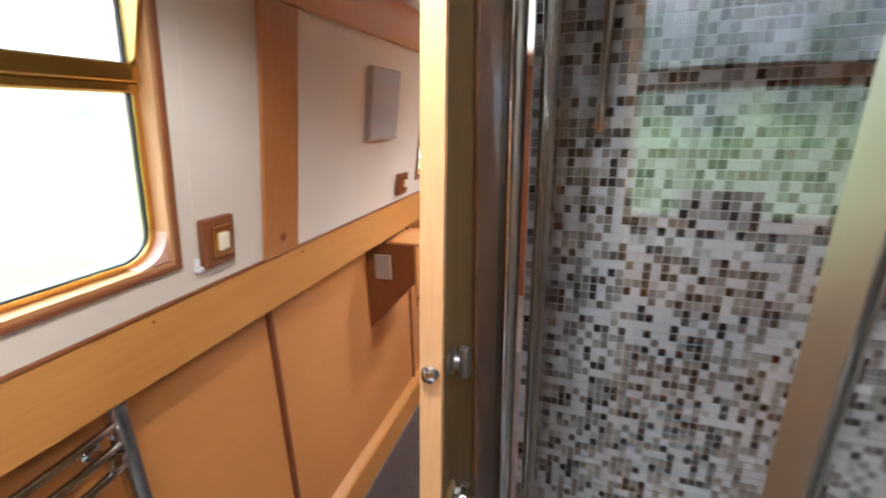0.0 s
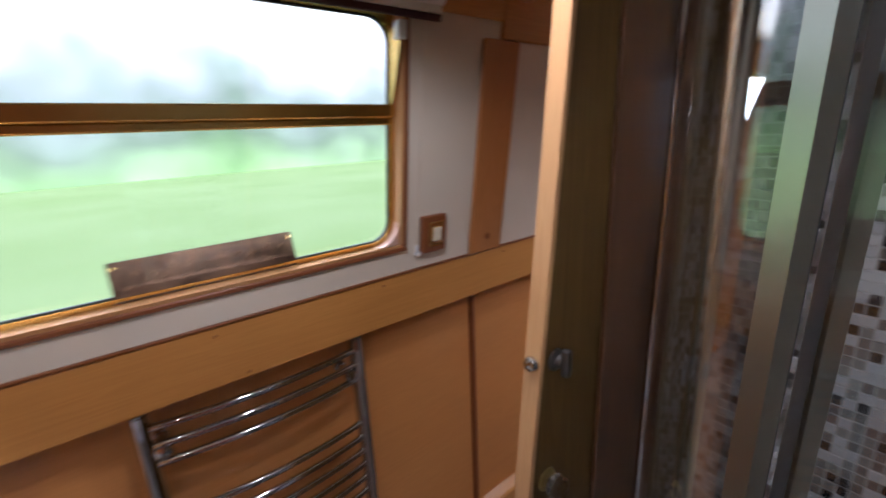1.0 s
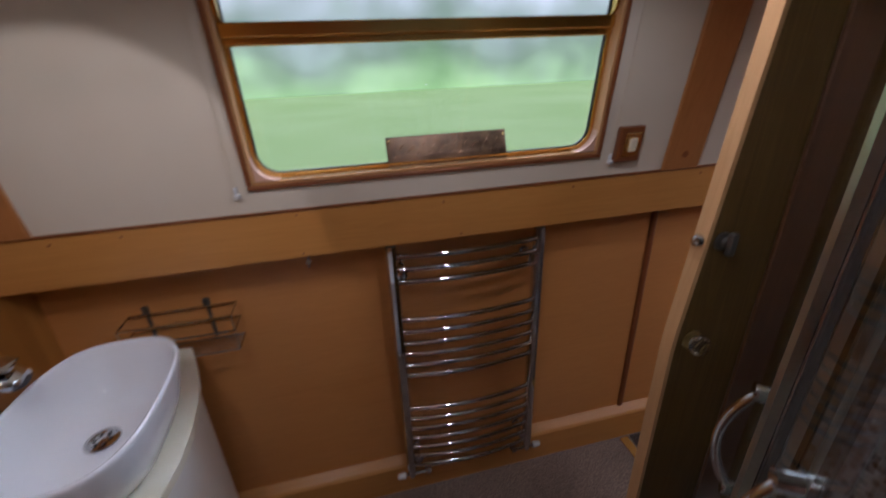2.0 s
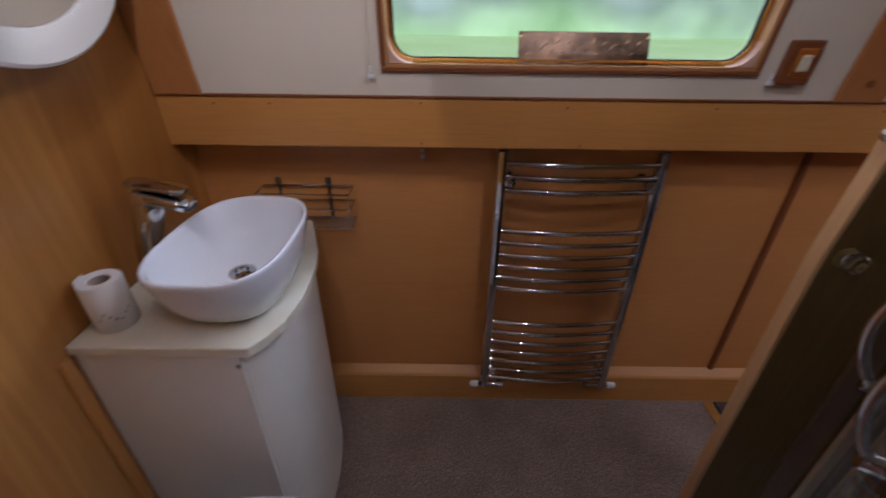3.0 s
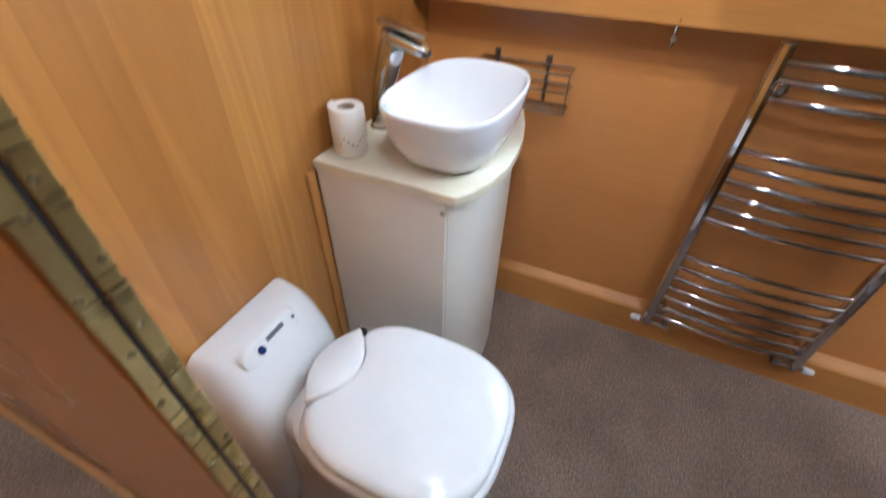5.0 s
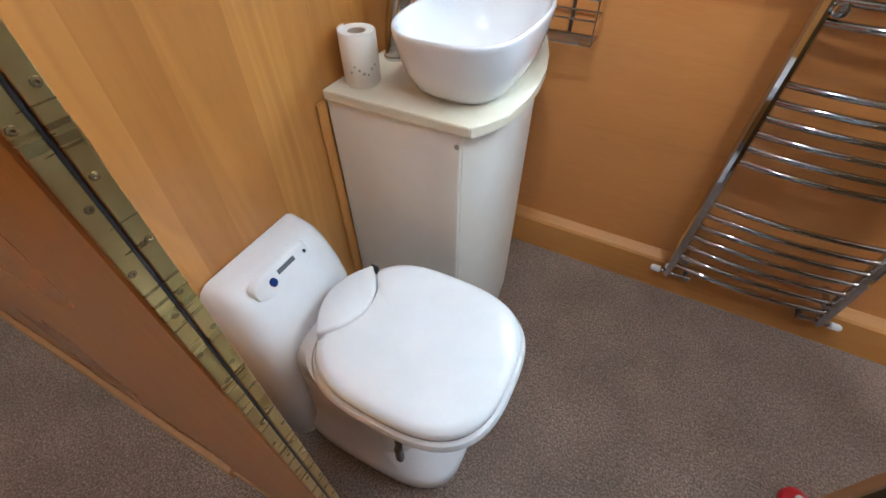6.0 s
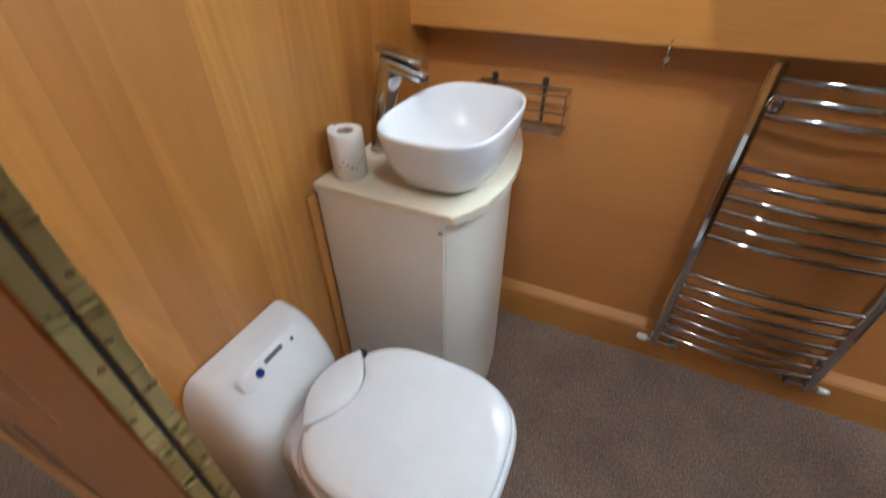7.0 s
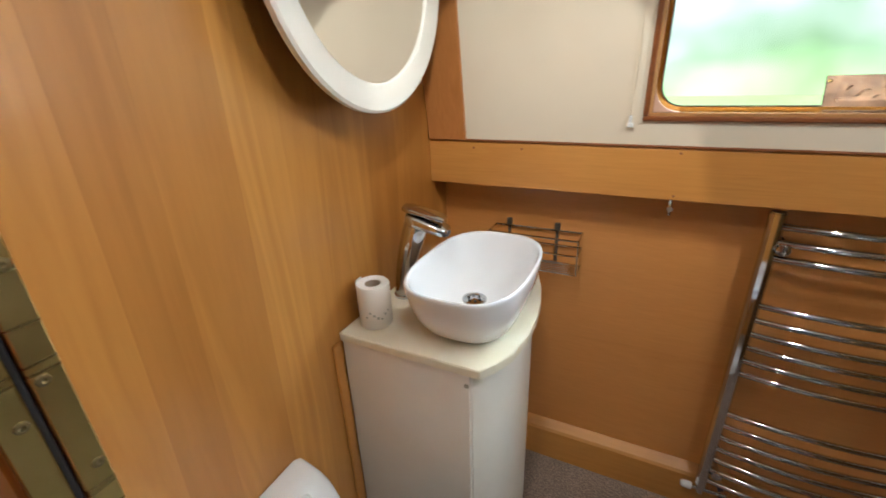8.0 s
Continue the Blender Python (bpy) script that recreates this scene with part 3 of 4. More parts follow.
def coat_hook():
    h = thing("wall_hook", (0.707, -0.001, 1.05), "small chrome hook screwed under the gunwale", "hook")
    part("hook", tube([(0.707, -0.022, 1.110), (0.707, -0.022, 1.080), (0.707, -0.024, 1.060), (0.707, -0.032, 1.048), (0.707, -0.042, 1.052), (0.707, -0.044, 1.064)], 0.0040, 8), chrome, h, smooth=True)
    part("ball", lathe([(0.0005, -0.008), (0.006, -0.005), (0.008, 0.0), (0.006, 0.005), (0.0005, 0.008)], (0.707, -0.044, 1.068), 10), white_plastic, h, smooth=True)


coat_hook()
for sx, sz in ((0.706, 1.232), (0.706, 1.122), (0.30, 1.226), (1.10, 1.224), (1.50, 1.226), (1.15, 1.122), (1.95, 1.225), (2.35, 1.225), (0.15, 1.225)):
    structure("screw_hole", lathe([(0.0004, -0.1066), (0.0032, -0.1066), (0.0036, -0.1040)], (sx, 0, sz), 8, 'y'), red_wood, "filled screw hole", "trim")


def towel_radiator():
    r = thing("towel_radiator", (1.18, -0.06, 0.13), "chrome ladder towel radiator with bowed rails on the lining", "radiator")
    xl, xr = 0.945, 1.424
    for x in (xl, xr):
        loop = [(-0.017, 0.012), (-0.017, -0.006), (-0.011, -0.015), (0, -0.019), (0.011, -0.015), (0.017, -0.006), (0.017, 0.012)]
        part("upright", loft([[(x + u, -0.060 + v, z) for u, v in loop] for z in (0.134, 1.088)]), chrome, r, smooth=30)
        part("end_cap", prism([(x + 0.9 * u, -0.060 + 0.9 * v) for u, v in loop], 1.088, 1.092), chrome, r)
    zs = [1.056, 1.013, 0.970] + [0.830 - 0.0452 * k for k in range(6)] + [0.452 - 0.0478 * k for k in range(7)]
    for z in zs:
        n = 16
        part("rail", tube([(xl + 0.012 + (xr - xl - 0.024) * k / n, -0.066 - 0.024 * math.sin(math.pi * k / n) ** 0.8, z) for k in range(n + 1)], 0.0088, 10), chrome, r, smooth=True)
    for x, z in ((xl + 0.026, 0.998), (xr - 0.030, 0.992), (xl + 0.03, 0.205), (xr - 0.03, 0.205)):
        part("wall_bracket", lathe([(0.016, -0.001), (0.016, -0.010), (0.009, -0.012), (0.009, -0.060), (0.016, -0.066), (0.016, -0.082), (0.010, -0.085)], (x, 0, z), 14, 'y'), chrome, r, smooth=True)
    for x, s in ((xl, -1), (xr, 1)):
        v = part("valve", joined(tube([(x - s * 0.055, -0.066, 0.118), (x + s * 0.025, -0.066, 0.118)], 0.0075, 10), lathe([(0.011, 0.104), (0.011, 0.136)], (x, -0.066, 0), 12),
                                 lathe([(0.013, -0.006), (0.013, 0.012)], (x - s * 0.062, -0.066, 0.118), 12, 'x')), chrome, r, smooth=True)
        part("valve_cap", lathe([(0.012, 0), (0.013, 0.004), (0.012, 0.026), (0.008, 0.032)] if s > 0 else [(0.012, 0), (0.013, -0.004), (0.012, -0.026), (0.008, -0.032)], (x + s * 0.026, -0.066, 0.118), 14, 'x'), white_plastic, v, "white plastic cap", smooth=True)
        part("pipe_tail", tube([(x - s * 0.062, -0.066, 0.118), (x - s * 0.062, -0.052, 0.118), (x - s * 0.062, -0.030, 0.118)], 0.010, 8), dark_plastic, v)


towel_radiator()


def wire_rack():
    r = thing("wire_rack", (0.34, -0.04, 0.85), "chrome wire soap rack on the lining behind the basin", "rack")
    x0, x1, y1 = 0.195, 0.480, -0.088
    for z, rr in ((0.955, 0.0030), (0.905, 0.0027), (0.842, 0.0030)):
        loop = [(x0, -0.010, z), (x0, y1, z), (x1, y1, z), (x1, -0.010, z), (x0, -0.010, z)]
        part("wire_hoop", joined(*[tube([a, b], rr, 6) for a, b in zip(loop, loop[1:])]), chrome, r)
    for k in range(6):
        y = -0.018 - 0.013 * k
        part("base_wire", tube([(x0, y, 0.840), (x1, y, 0.840)], 0.0015, 6), chrome, r)
    for x in (0.24, 0.40):
        part("hanger", joined(box(x - 0.005, x + 0.005, -0.006, -0.001, 0.845, 0.966, 0.001), box(x - 0.009, x + 0.009, -0.012, -0.002, 0.952, 0.980, 0.003)), dark_steel, r, "flat steel hanger")
    for x in (x0, x1):
        part("corner_wire", tube([(x, y1, 0.842), (x, y1, 0.955)], 0.002, 6), chrome, r)


wire_rack()

# ---- basin corner ----
CAB_TOP = 0.852


def curve_outline(inset, y_front):
    """Plan of the vanity: square to the bulkhead, with a bowed door side that runs back to the lining."""
    pts = [(0.002, y_front), (0.374 - inset, y_front)]
    for x, y in ((0.398, -0.606), (0.422, -0.555), (0.435, -0.470), (0.434, -0.385), (0.424, -0.300), (0.404, -0.215), (0.374, -0.130), (0.345, -0.055)):
        pts.append((x - inset, y))
    pts.append((0.33 - inset, -0.053))
    pts.append((0.002, -0.053))
    return pts


def vanity_unit():
    v = thing("vanity_unit", (0.2, -0.35, 0.0), "cream-white vanity cupboard with a bowed door in the corner", "cabinet")
    part("body", prism(curve_outline(0.045, -0.620), 0.0, CAB_TOP - 0.024), white_laminate, v)
    outer, inner = curve_outline(0.020, -0.628)[1:-2], curve_outline(0.041, -0.628)[1:-2]
    part("door", loft([[(x, y, z) for x, y in outer + inner[::-1]] for z in (0.012, CAB_TOP - 0.030)]), white_laminate, v, "bowed white door", smooth=35)
    part("front_panel", box(0.003, 0.350, -0.634, -0.621, 0.002, CAB_TOP - 0.025, 0.002), white_laminate, v)
    part("edge_fixing", lathe([(0.0005, -0.6365), (0.006, -0.6355), (0.006, -0.628)], (0.342, 0, CAB_TOP - 0.055), 8, 'y'), satin_metal, v)
    part("top", prism(curve_outline(0.0, -0.641), CAB_TOP - 0.023, CAB_TOP, 0.002), counter_laminate, v, "cream laminate top with rounded edge")


vanity_unit()
structure("bulkhead_bead", box(0.0005, 0.009, -0.672, -0.644, 0.0, 0.83, 0.003), trim_wood, "tan wooden bead beside the cupboard", "trim")


def vessel_basin():
    b = thing("wash_basin", (0.283, -0.41, CAB_TOP), "glossy white oval ceramic vessel basin on the vanity top", "basin")
    cx, cy = 0.284, -0.418
    out, n = [], 2.95
    for a, c, z in ((0.092, 0.134, 0.0), (0.101, 0.145, 0.003), (0.116, 0.166, 0.022), (0.130, 0.190, 0.060), (0.139, 0.206, 0.100), (0.1445, 0.2165, 0.134), (0.1450, 0.2175, 0.142), (0.144, 0.2165, 0.147), (0.1415, 0.214, 0.1485),
                    (0.1375, 0.208, 0.147), (0.135, 0.205, 0.141), (0.126, 0.192, 0.095), (0.108, 0.168, 0.050), (0.084, 0.138, 0.026), (0.045, 0.080, 0.017), (0.022, 0.022, 0.0145)):
        nn = n if a > 0.05 else 2.0
        out.append([(x, y, CAB_TOP + z) for x, y in superellipse(cx, cy, a, c, nn, 64)])
    part("bowl", loft(out), ceramic, b, smooth=60)
    part("waste", lathe([(0.028, 0.012), (0.034, 0.017), (0.033, 0.020), (0.026, 0.0205), (0.024, 0.018), (0.012, 0.019), (0.0005, 0.021)], (0.262, -0.385, CAB_TOP), 24), chrome, b, "chrome slotted waste", smooth=True)
    for k in range(6):
        a = k * math.pi / 3
        part("waste_slot", lathe([(0.0005, 0.0200), (0.0045, 0.0205), (0.0005, 0.0210)], (0.262 + 0.016 * math.cos(a), -0.385 + 0.016 * math.sin(a), CAB_TOP), 8), dark_plastic, b)


vessel_basin()


def tall_tap():
    t = thing("basin_tap", (0.075, -0.395, CAB_TOP), "tall chrome waterfall tap with a flat lever", "tap")
    path = [(0.056, -0.408, CAB_TOP), (0.058, -0.407, 0.90), (0.066, -0.404, 0.95), (0.078, -0.399, 1.00), (0.091, -0.394, 1.045), (0.097, -0.391, 1.066), (0.100, -0.390, 1.078)]
    part("base_ring", lathe([(0.030, 0), (0.030, 0.006), (0.025, 0.010)], (0.056, -0.408, CAB_TOP), 20), chrome, t, smooth=True)
    part("column", tube(path, [0.026, 0.0265, 0.028, 0.031, 0.033, 0.032, 0.024], 20), chrome, t, smooth=True)

    def slab(x0, x1, z0, z1, w0, w1, h0, h1, n):
        loops = []
        for k in range(n + 1):
            f = k / n
            end = 1.0 if k not in (0, n) else 0.72
            x, z = x0 + (x1 - x0) * f, z0 + (z1 - z0) * f - 0.006 * f * f
            w, h, y = (w0 + (w1 - w0) * f) * end, (h0 + (h1 - h0) * f) * end, -0.398 + 0.026 * f
            ring = []
            for i in range(20):
                c, q = math.cos(2 * math.pi * i / 20), math.sin(2 * math.pi * i / 20)
                ring.append((x - 0.22 * w * math.copysign(abs(c) ** 0.7, c), y + w * math.copysign(abs(c) ** 0.7, c), z + h * math.copysign(abs(q) ** 0.7, q)))
            loops.append(ring)
        return loft(loops)
    part("spout", slab(0.076, 0.184, 1.084, 1.056, 0.031, 0.034, 0.022, 0.014, 8), chrome, t, smooth=50)
    part("spout_mouth", slab(0.1815, 0.1865, 1.0525, 1.0510, 0.024, 0.024, 0.006, 0.006, 2), dark_plastic, t, "dark spout mouth", smooth=50)
    part("lever", slab(0.068, 0.176, 1.114, 1.090, 0.028, 0.030, 0.009, 0.005, 8), chrome, t, smooth=50)


tall_tap()


def toilet_roll():
    r = thing("toilet_roll", (0.062, -0.562, CAB_TOP), "white paper roll with faint grey print standing on end", "toilet roll")
    c = (0.062, -0.562, CAB_TOP)
    part("paper", lathe([(0.020, 0.001), (0.038, 0.0), (0.0412, 0.004), (0.0418, 0.060), (0.0412, 0.112), (0.039, 0.115), (0.022, 0.114), (0.020, 0.110), (0.020, 0.001)], c, 40), paper, r, smooth=50)
    part("core", lathe([(0.0198, 0.003), (0.0198, 0.112), (0.0185, 0.112), (0.0185, 0.003), (0.0198, 0.003)], c, 24), cardboard, r, "grey card core", smooth=50)
    part("loose_sheet", loft([[(c[0] + rr * math.cos(a), c[1] + rr * math.sin(a), CAB_TOP + z) for z in (0.030, 0.116)] for rr, a in [(0.0421 + 0.0008 * k, radians(-150 - 7 * k)) for k in range(8)]], False, False), paper, r)
    rng = random.Random(4)
    for k in range(7):
        a, z = radians(-85 + 13 * k), 0.040 + 0.012 * math.sin(k * 1.3) + rng.uniform(-0.004, 0.004)
        part("print_mark", lathe([(0.0005, 0.0), (0.0028 + 0.0015 * rng.random(), 0.0003), (0.0005, 0.0008)], (0, 0, 0), 7), print_grey, r, at=(0, 0, 0)).matrix_basis = (
            Matrix.Translation((0.0420 * math.cos(a), 0.0420 * math.sin(a), z)) @ Matrix.Rotation(a, 4, 'Z') @ Matrix.Rotation(radians(90), 4, 'Y'))


toilet_roll()


def round_mirror():
    cx, cy, cz, R, Ri = 0.100, -0.500, 1.660, 0.298, 0.238
    m = thing("round_mirror", (0.0, cy, cz), "round mirror in a wide white frame, standing off the bulkhead", "mirror")
    # unseen drum, added only to carry the frame clear of the bulkhead
    part("backing", lathe([(0.15, 0.0015), (0.15, 0.080)], (0, cy, cz), 48, 'x'), red_wood, m, "hidden red-brown drum, added to hold the mirror off the bulkhead", smooth=True)
    part("frame", lathe([(R - 0.006, 0.080), (R, 0.084), (R, 0.096), (R - 0.006, 0.101), (Ri + 0.006, 0.099), (Ri, 0.095), (Ri, 0.080), (R - 0.006, 0.080)], (0, cy, cz), 64, 'x'), white_frame, m, "white round frame", smooth=True)
    part("glass", lathe([(0.001, 0.0905), (Ri + 0.001, 0.0905), (Ri + 0.001, 0.084), (0.001, 0.084)], (0, cy, cz), 64, 'x'), mirror_glass, m, "silvered mirror")


round_mirror()

# ---- toilet ----


def cassette_toilet():
    t = thing("cassette_toilet", (0.25, -0.955, 0.0), "white plastic cassette toilet with closed lid against the bulkhead", "toilet")
    cy = -0.958
    # pedestal, waisted above a flared foot
    loops = []
    for z, x0, x1, hw, n in ((0.0, 0.02, 0.540, 0.140, 3.2), (0.040, 0.02, 0.542, 0.141, 3.2), (0.056, 0.02, 0.532, 0.134, 3.2), (0.080, 0.02, 0.420, 0.110, 3.5), (0.20, 0.02, 0.395, 0.104, 3.2), (0.33, 0.05, 0.405, 0.108, 3), (0.43, 0.11, 0.470, 0.125, 2.8), (0.478, 0.17, 0.545, 0.155, 2.8)):
        loops.append([(x, y, z) for x, y in superellipse((x0 + x1) / 2, cy, (x1 - x0) / 2, hw, n, 48)])
    part("pedestal", loft(loops), white_plastic, t, smooth=50)
    # back housing: a leaning face with rounded shoulders
    loops = []
    for z, d, hw in ((0.0, 0.115, 0.160), (0.30, 0.135, 0.165), (0.475, 0.150, 0.168), (0.52, 0.135, 0.166), (0.577, 0.113, 0.158), (0.609, 0.099, 0.147), (0.628, 0.085, 0.135), (0.639, 0.062, 0.118)):
        pts = []
        for k in range(33):
            u = -1 + 2 * k / 32
            pts.append((0.004 + (d - 0.004) * (1 - abs(u) ** 7) ** 0.5, cy - 0.008 + hw * u, z))
        loops.append(pts)
    part("back_housing", loft(loops), white_plastic, t, smooth=50)
    # control panel on the sloping face

    def on_face(bm):
        for v in bm.verts:
            f = (v.co.z - 0.52) / 0.105
            v.co.x += 0.135 - 0.041 * f
        return bm
    out = superellipse(0, 0, 0.078, 0.025, 3.5, 32)
    pan = part("control_panel", on_face(loft([[(d, cy - 0.016 + sc * u, 0.616 + sc * w) for u, w in out] for d, sc in ((-0.006, 1.06), (0.004, 1.0), (0.006, 0.94))])), white_plastic, t, smooth=40)
    part("flush_button", on_face(lathe([(0.009, 0.004), (0.009, 0.009), (0.007, 0.0105), (0.0005, 0.011)], (0, cy - 0.048, 0.616), 16, 'x')), blue_plastic, pan, "dark blue button", smooth=True)
    part("brand_bar", on_face(box(0.0055, 0.0068, cy - 0.028, cy + 0.022, 0.619, 0.629)), material("grey_print", (0.10, 0.11, 0.13), 0.5), pan, "dark grey printed bar")
    part("indicator", on_face(lathe([(0.004, 0.004), (0.004, 0.008), (0.0005, 0.0085)], (0, cy + 0.050, 0.619), 10, 'x')), dark_plastic, pan)
    # seat and lid
    loops = []
    for z, g in ((0.476, -0.012), (0.481, 0.000), (0.494, 0.003), (0.502, -0.002)):
        loops.append([(x, y, z) for x, y in superellipse(0.408, cy + 0.023, 0.213 + g, 0.192 + g, 2.9, 64)])
    part("seat", loft(loops), white_plastic, t, "white seat ring", smooth=50)
    loops = []
    for z, g in ((0.504, -0.014), (0.508, -0.009), (0.520, -0.008), (0.528, -0.014), (0.533, -0.028), (0.5355, -0.06), (0.5365, -0.12)):
        ring = []
        for x, y in superellipse(0.408, cy + 0.023, 0.213 + g, 0.192 + g, 2.9, 64):
            dy = (y - cy - 0.034) / 0.111
            cut = 0.2750 - 0.058 * min(1.0, dy * dy) if abs(dy) < 1 else 0.0
            ring.append((max(x, cut), y, z))
        loops.append(ring)
    part("lid", loft(loops), white_plastic, t, "glossy white closed lid", smooth=50)
    # hinge pad filling the lid's notch
    us = [-1 + k / 8 for k in range(17)]
    pad = []
    for z, g in ((0.496, 0.0), (0.529, 0.0), (0.534, 0.002), (0.537, 0.007)):
        f = 1 - g / 0.045
        pts = [(0.2125 + f * 0.0593 * (1 - 0.98 * u * u), cy + 0.034 + (0.106 - g) * u, z) for u in us]
        pad.append(pts + [(0.2125 - f * 0.0465 * (1 - 0.97 * u * u), cy + 0.034 + (0.106 - g) * u, z) for u in us[::-1]])
    # dark block set into the gap to give its shade
    part("hinge_gap_shade", box(0.206, 0.228, cy + 0.1398, cy + 0.1448, 0.505, 0.5362, 0.001), dark_plastic, t, "dark block painting the shade in the gap at the hinge cover's end")
    part("hinge_pad", loft(pad), white_plastic, t, "separate rounded hinge cover", smooth=50)
    # blade handle at the front
    h = part("valve_handle", joined(tube([(0.385, -1.045, 0.395), (0.455, -1.112, 0.400)], 0.007, 10), box(0.447, 0.463, -1.124, -1.108, 0.338, 0.408, 0.005, 2)), dark_steel, t, "dark grey valve handle")
    return t


cassette_toilet()

# ---- folded bathroom door ----


def folded_door():
    d = thing("folding_door", (0.23, -1.262, 0.0), "two-leaf veneered door folded back on a brass piano hinge", "door")
    xe, seam = 0.460, -1.2725
    part("leaf", box(0.0, xe, seam + 0.001, seam + 0.0115, 0.012, 1.90, 0.0015), door_wood, d)
    part("leaf", box(0.0, xe, seam - 0.0130, seam - 0.001, 0.012, 1.90, 0.0015), door_wood, d)
    part("bottom_rail", box(-0.001, xe - 0.02, seam - 0.019, seam - 0.013, 0.012, 0.045, 0.002), edge_wood, d, "pale worn rail")
    for s in (1, -1):
        h = part("hinge_leaf", box(xe, xe + 0.0022, min(seam + s * 0.0016, seam + s * 0.0112), max(seam + s * 0.0016, seam + s * 0.0112), 0.02, 1.89, 0.0005), hinge_brass, d, "worn brass piano hinge leaf")
        for k in range(44):
            z = 0.05 + k * 0.0415 + (0.012 if s > 0 else 0)
            part("screw", lathe([(0.0004, 0.0024), (0.0010, 0.0030), (0.0021, 0.0028), (0.0025, 0.0020)], (xe, seam + s * (0.0066 + 0.0017 * (-1) ** k), z), 8, 'x'), screw_metal, h)
    part("knuckle", lathe([(0.0014, 0.02), (0.0014, 1.89)], (xe - 0.0005, seam, 0), 8), dark_plastic, d, "dark hinge gap", smooth=True)
    ring = [(0.438 + 0.011 * math.cos(a), seam + 0.0140, 1.190 + 0.026 * math.sin(a)) for a in [2 * math.pi * k / 20 for k in range(21)]]
    part("flush_pull", joined(tube(ring, 0.0022, 8, False), lathe([(0.0005, seam + 0.0117), (0.010, seam + 0.012), (0.0110, seam + 0.0138)], (0.438, 0, 1.190), 20, 'y')), pull_brass, d, "dull brass flush pull", smooth=True)


folded_door()

# ---- door by the shower ----


def open_door():
    d = thing("bathroom_door", (1.88, -0.706, 0.0), "dark veneered door, deepened for shade, standing open with pale edge", "door")
    y0, y1 = -0.7185, -0.6945

    def free_edge(off, thick=None):
        """Upright below the gunwale, sloping back above it like the cabin side."""
        def x_at(z):
            return 1.348 + off + 0.098 * max(0.0, z - 1.13)
        zs = (0.010, 1.110, 1.150, 1.905)
        near = [(x_at(z), z) for z in zs]
        return near + ([(x + thick, z) for x, z in near[::-1]] if thick else [(1.900, 1.905), (1.900, 0.010)])
    part("leaf", loft([[(x, y, z) for x, z in free_edge(0.0085)] for y in (y0, y1)]), dark_shaded_door_wood, d)
    part("edge_lipping", loft([[(x, y, z) for x, z in free_edge(0.0, 0.008)] for y in (y0 - 0.0005, y1 + 0.0005)]), edge_wood, d, "pale wooden edge lipping")
    part("jamb_strip", box(1.500, 1.640, y0 - 0.007, y0 - 0.0005, 0.010, 1.905, 0.002), dark_mahogany, d, "red-brown strip")
    c = part("roller_catch", lathe([(0.0105, 0.0), (0.0105, -0.002), (0.008, -0.008), (0.0005, -0.011)], (1.366, -0.7065, 1.318), 16, 'x'), chrome, d, "chrome roller catch", smooth=True)
    b = part("turn_latch", joined(lathe([(0.015, y0 - 0.0005), (0.015, y0 - 0.004), (0.009, y0 - 0.007), (0.009, y0 - 0.014)], (1.396, 0, 1.318), 16, 'y'), box(1.390, 1.402, y0 - 0.024, y0 - 0.012, 1.300, 1.338, 0.004, 2)), dark_steel, d, "small dark turn latch", smooth=40)
    k = part("door_knob", lathe([(0.008, y0), (0.008, y0 - 0.006), (0.014, y0 - 0.010), (0.018, y0 - 0.017), (0.017, y0 - 0.025), (0.010, y0 - 0.031), (0.0005, y0 - 0.032)], (1.385, 0, 1.135), 12, 'y'), crystal, d, "faceted glass knob")
    part("rose", lathe([(0.017, y0 - 0.0005), (0.017, y0 - 0.003), (0.012, y0 - 0.005)], (1.385, 0, 1.135), 20, 'y'), brass, k, "brass rose", smooth=True)


open_door()
structure("door_jamb", box(1.902, 1.935, -0.7205, -0.690, 0.0, CEIL, 0.002), dark_mahogany, "red-brown door jamb beside the shower", "trim")
structure("threshold", box(1.885, 1.925, -0.690, -0.052, 0.0005, 0.008, 0.003), window_brass, "yellow brass carpet threshold strip", "trim")
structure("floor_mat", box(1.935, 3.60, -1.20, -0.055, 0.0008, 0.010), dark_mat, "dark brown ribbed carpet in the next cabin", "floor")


def door_stop():
    s = thing("door_stop", (1.375, -0.655, 0.0), "red rubber wedge with a white disc at the door's foot", "door stop")
    part("wedge", lathe([(0.034, 0.001), (0.037, 0.010), (0.034, 0.030), (0.022, 0.040), (0.0005, 0.043)], (1.375, -0.655, 0), 24), red_plastic, s, smooth=True)
    part("disc", lathe([(0.011, 0.041), (0.010, 0.046), (0.0005, 0.047)], (1.375, -0.655, 0), 14), white_plastic, s, "white disc", smooth=True)


door_stop()

# ---- shower ----
QX, QY, QR = 1.640, -1.315, 0.530        # centre and radius of the quadrant enclosure
SH_TOP = 1.88


def arc(r, a0, a1, n):
    return [(QX + r * math.cos(radians(a0 + (a1 - a0) * k / n)), QY + r * math.sin(radians(a0 + (a1 - a0) * k / n))) for k in range(n + 1)]


def ribbon(path, t, z0, z1):
    """A wall of thickness t along a plan path."""
    a, b = [], []
    for i, p in enumerate(path):
        q0, q1 = Vector(path[max(i - 1, 0)]), Vector(path[min(i + 1, len(path) - 1)])
        d = (q1 - q0).normalized()
        nrm = Vector((-d.y, d.x)) * (t / 2)
        a.append((p[0] + nrm.x, p[1] + nrm.y))
        b.append((p[0] - nrm.x, p[1] - nrm.y))
    return loft([[(x, y, z) for x, y in a + b[::-1]] for z in (z0, z1)])


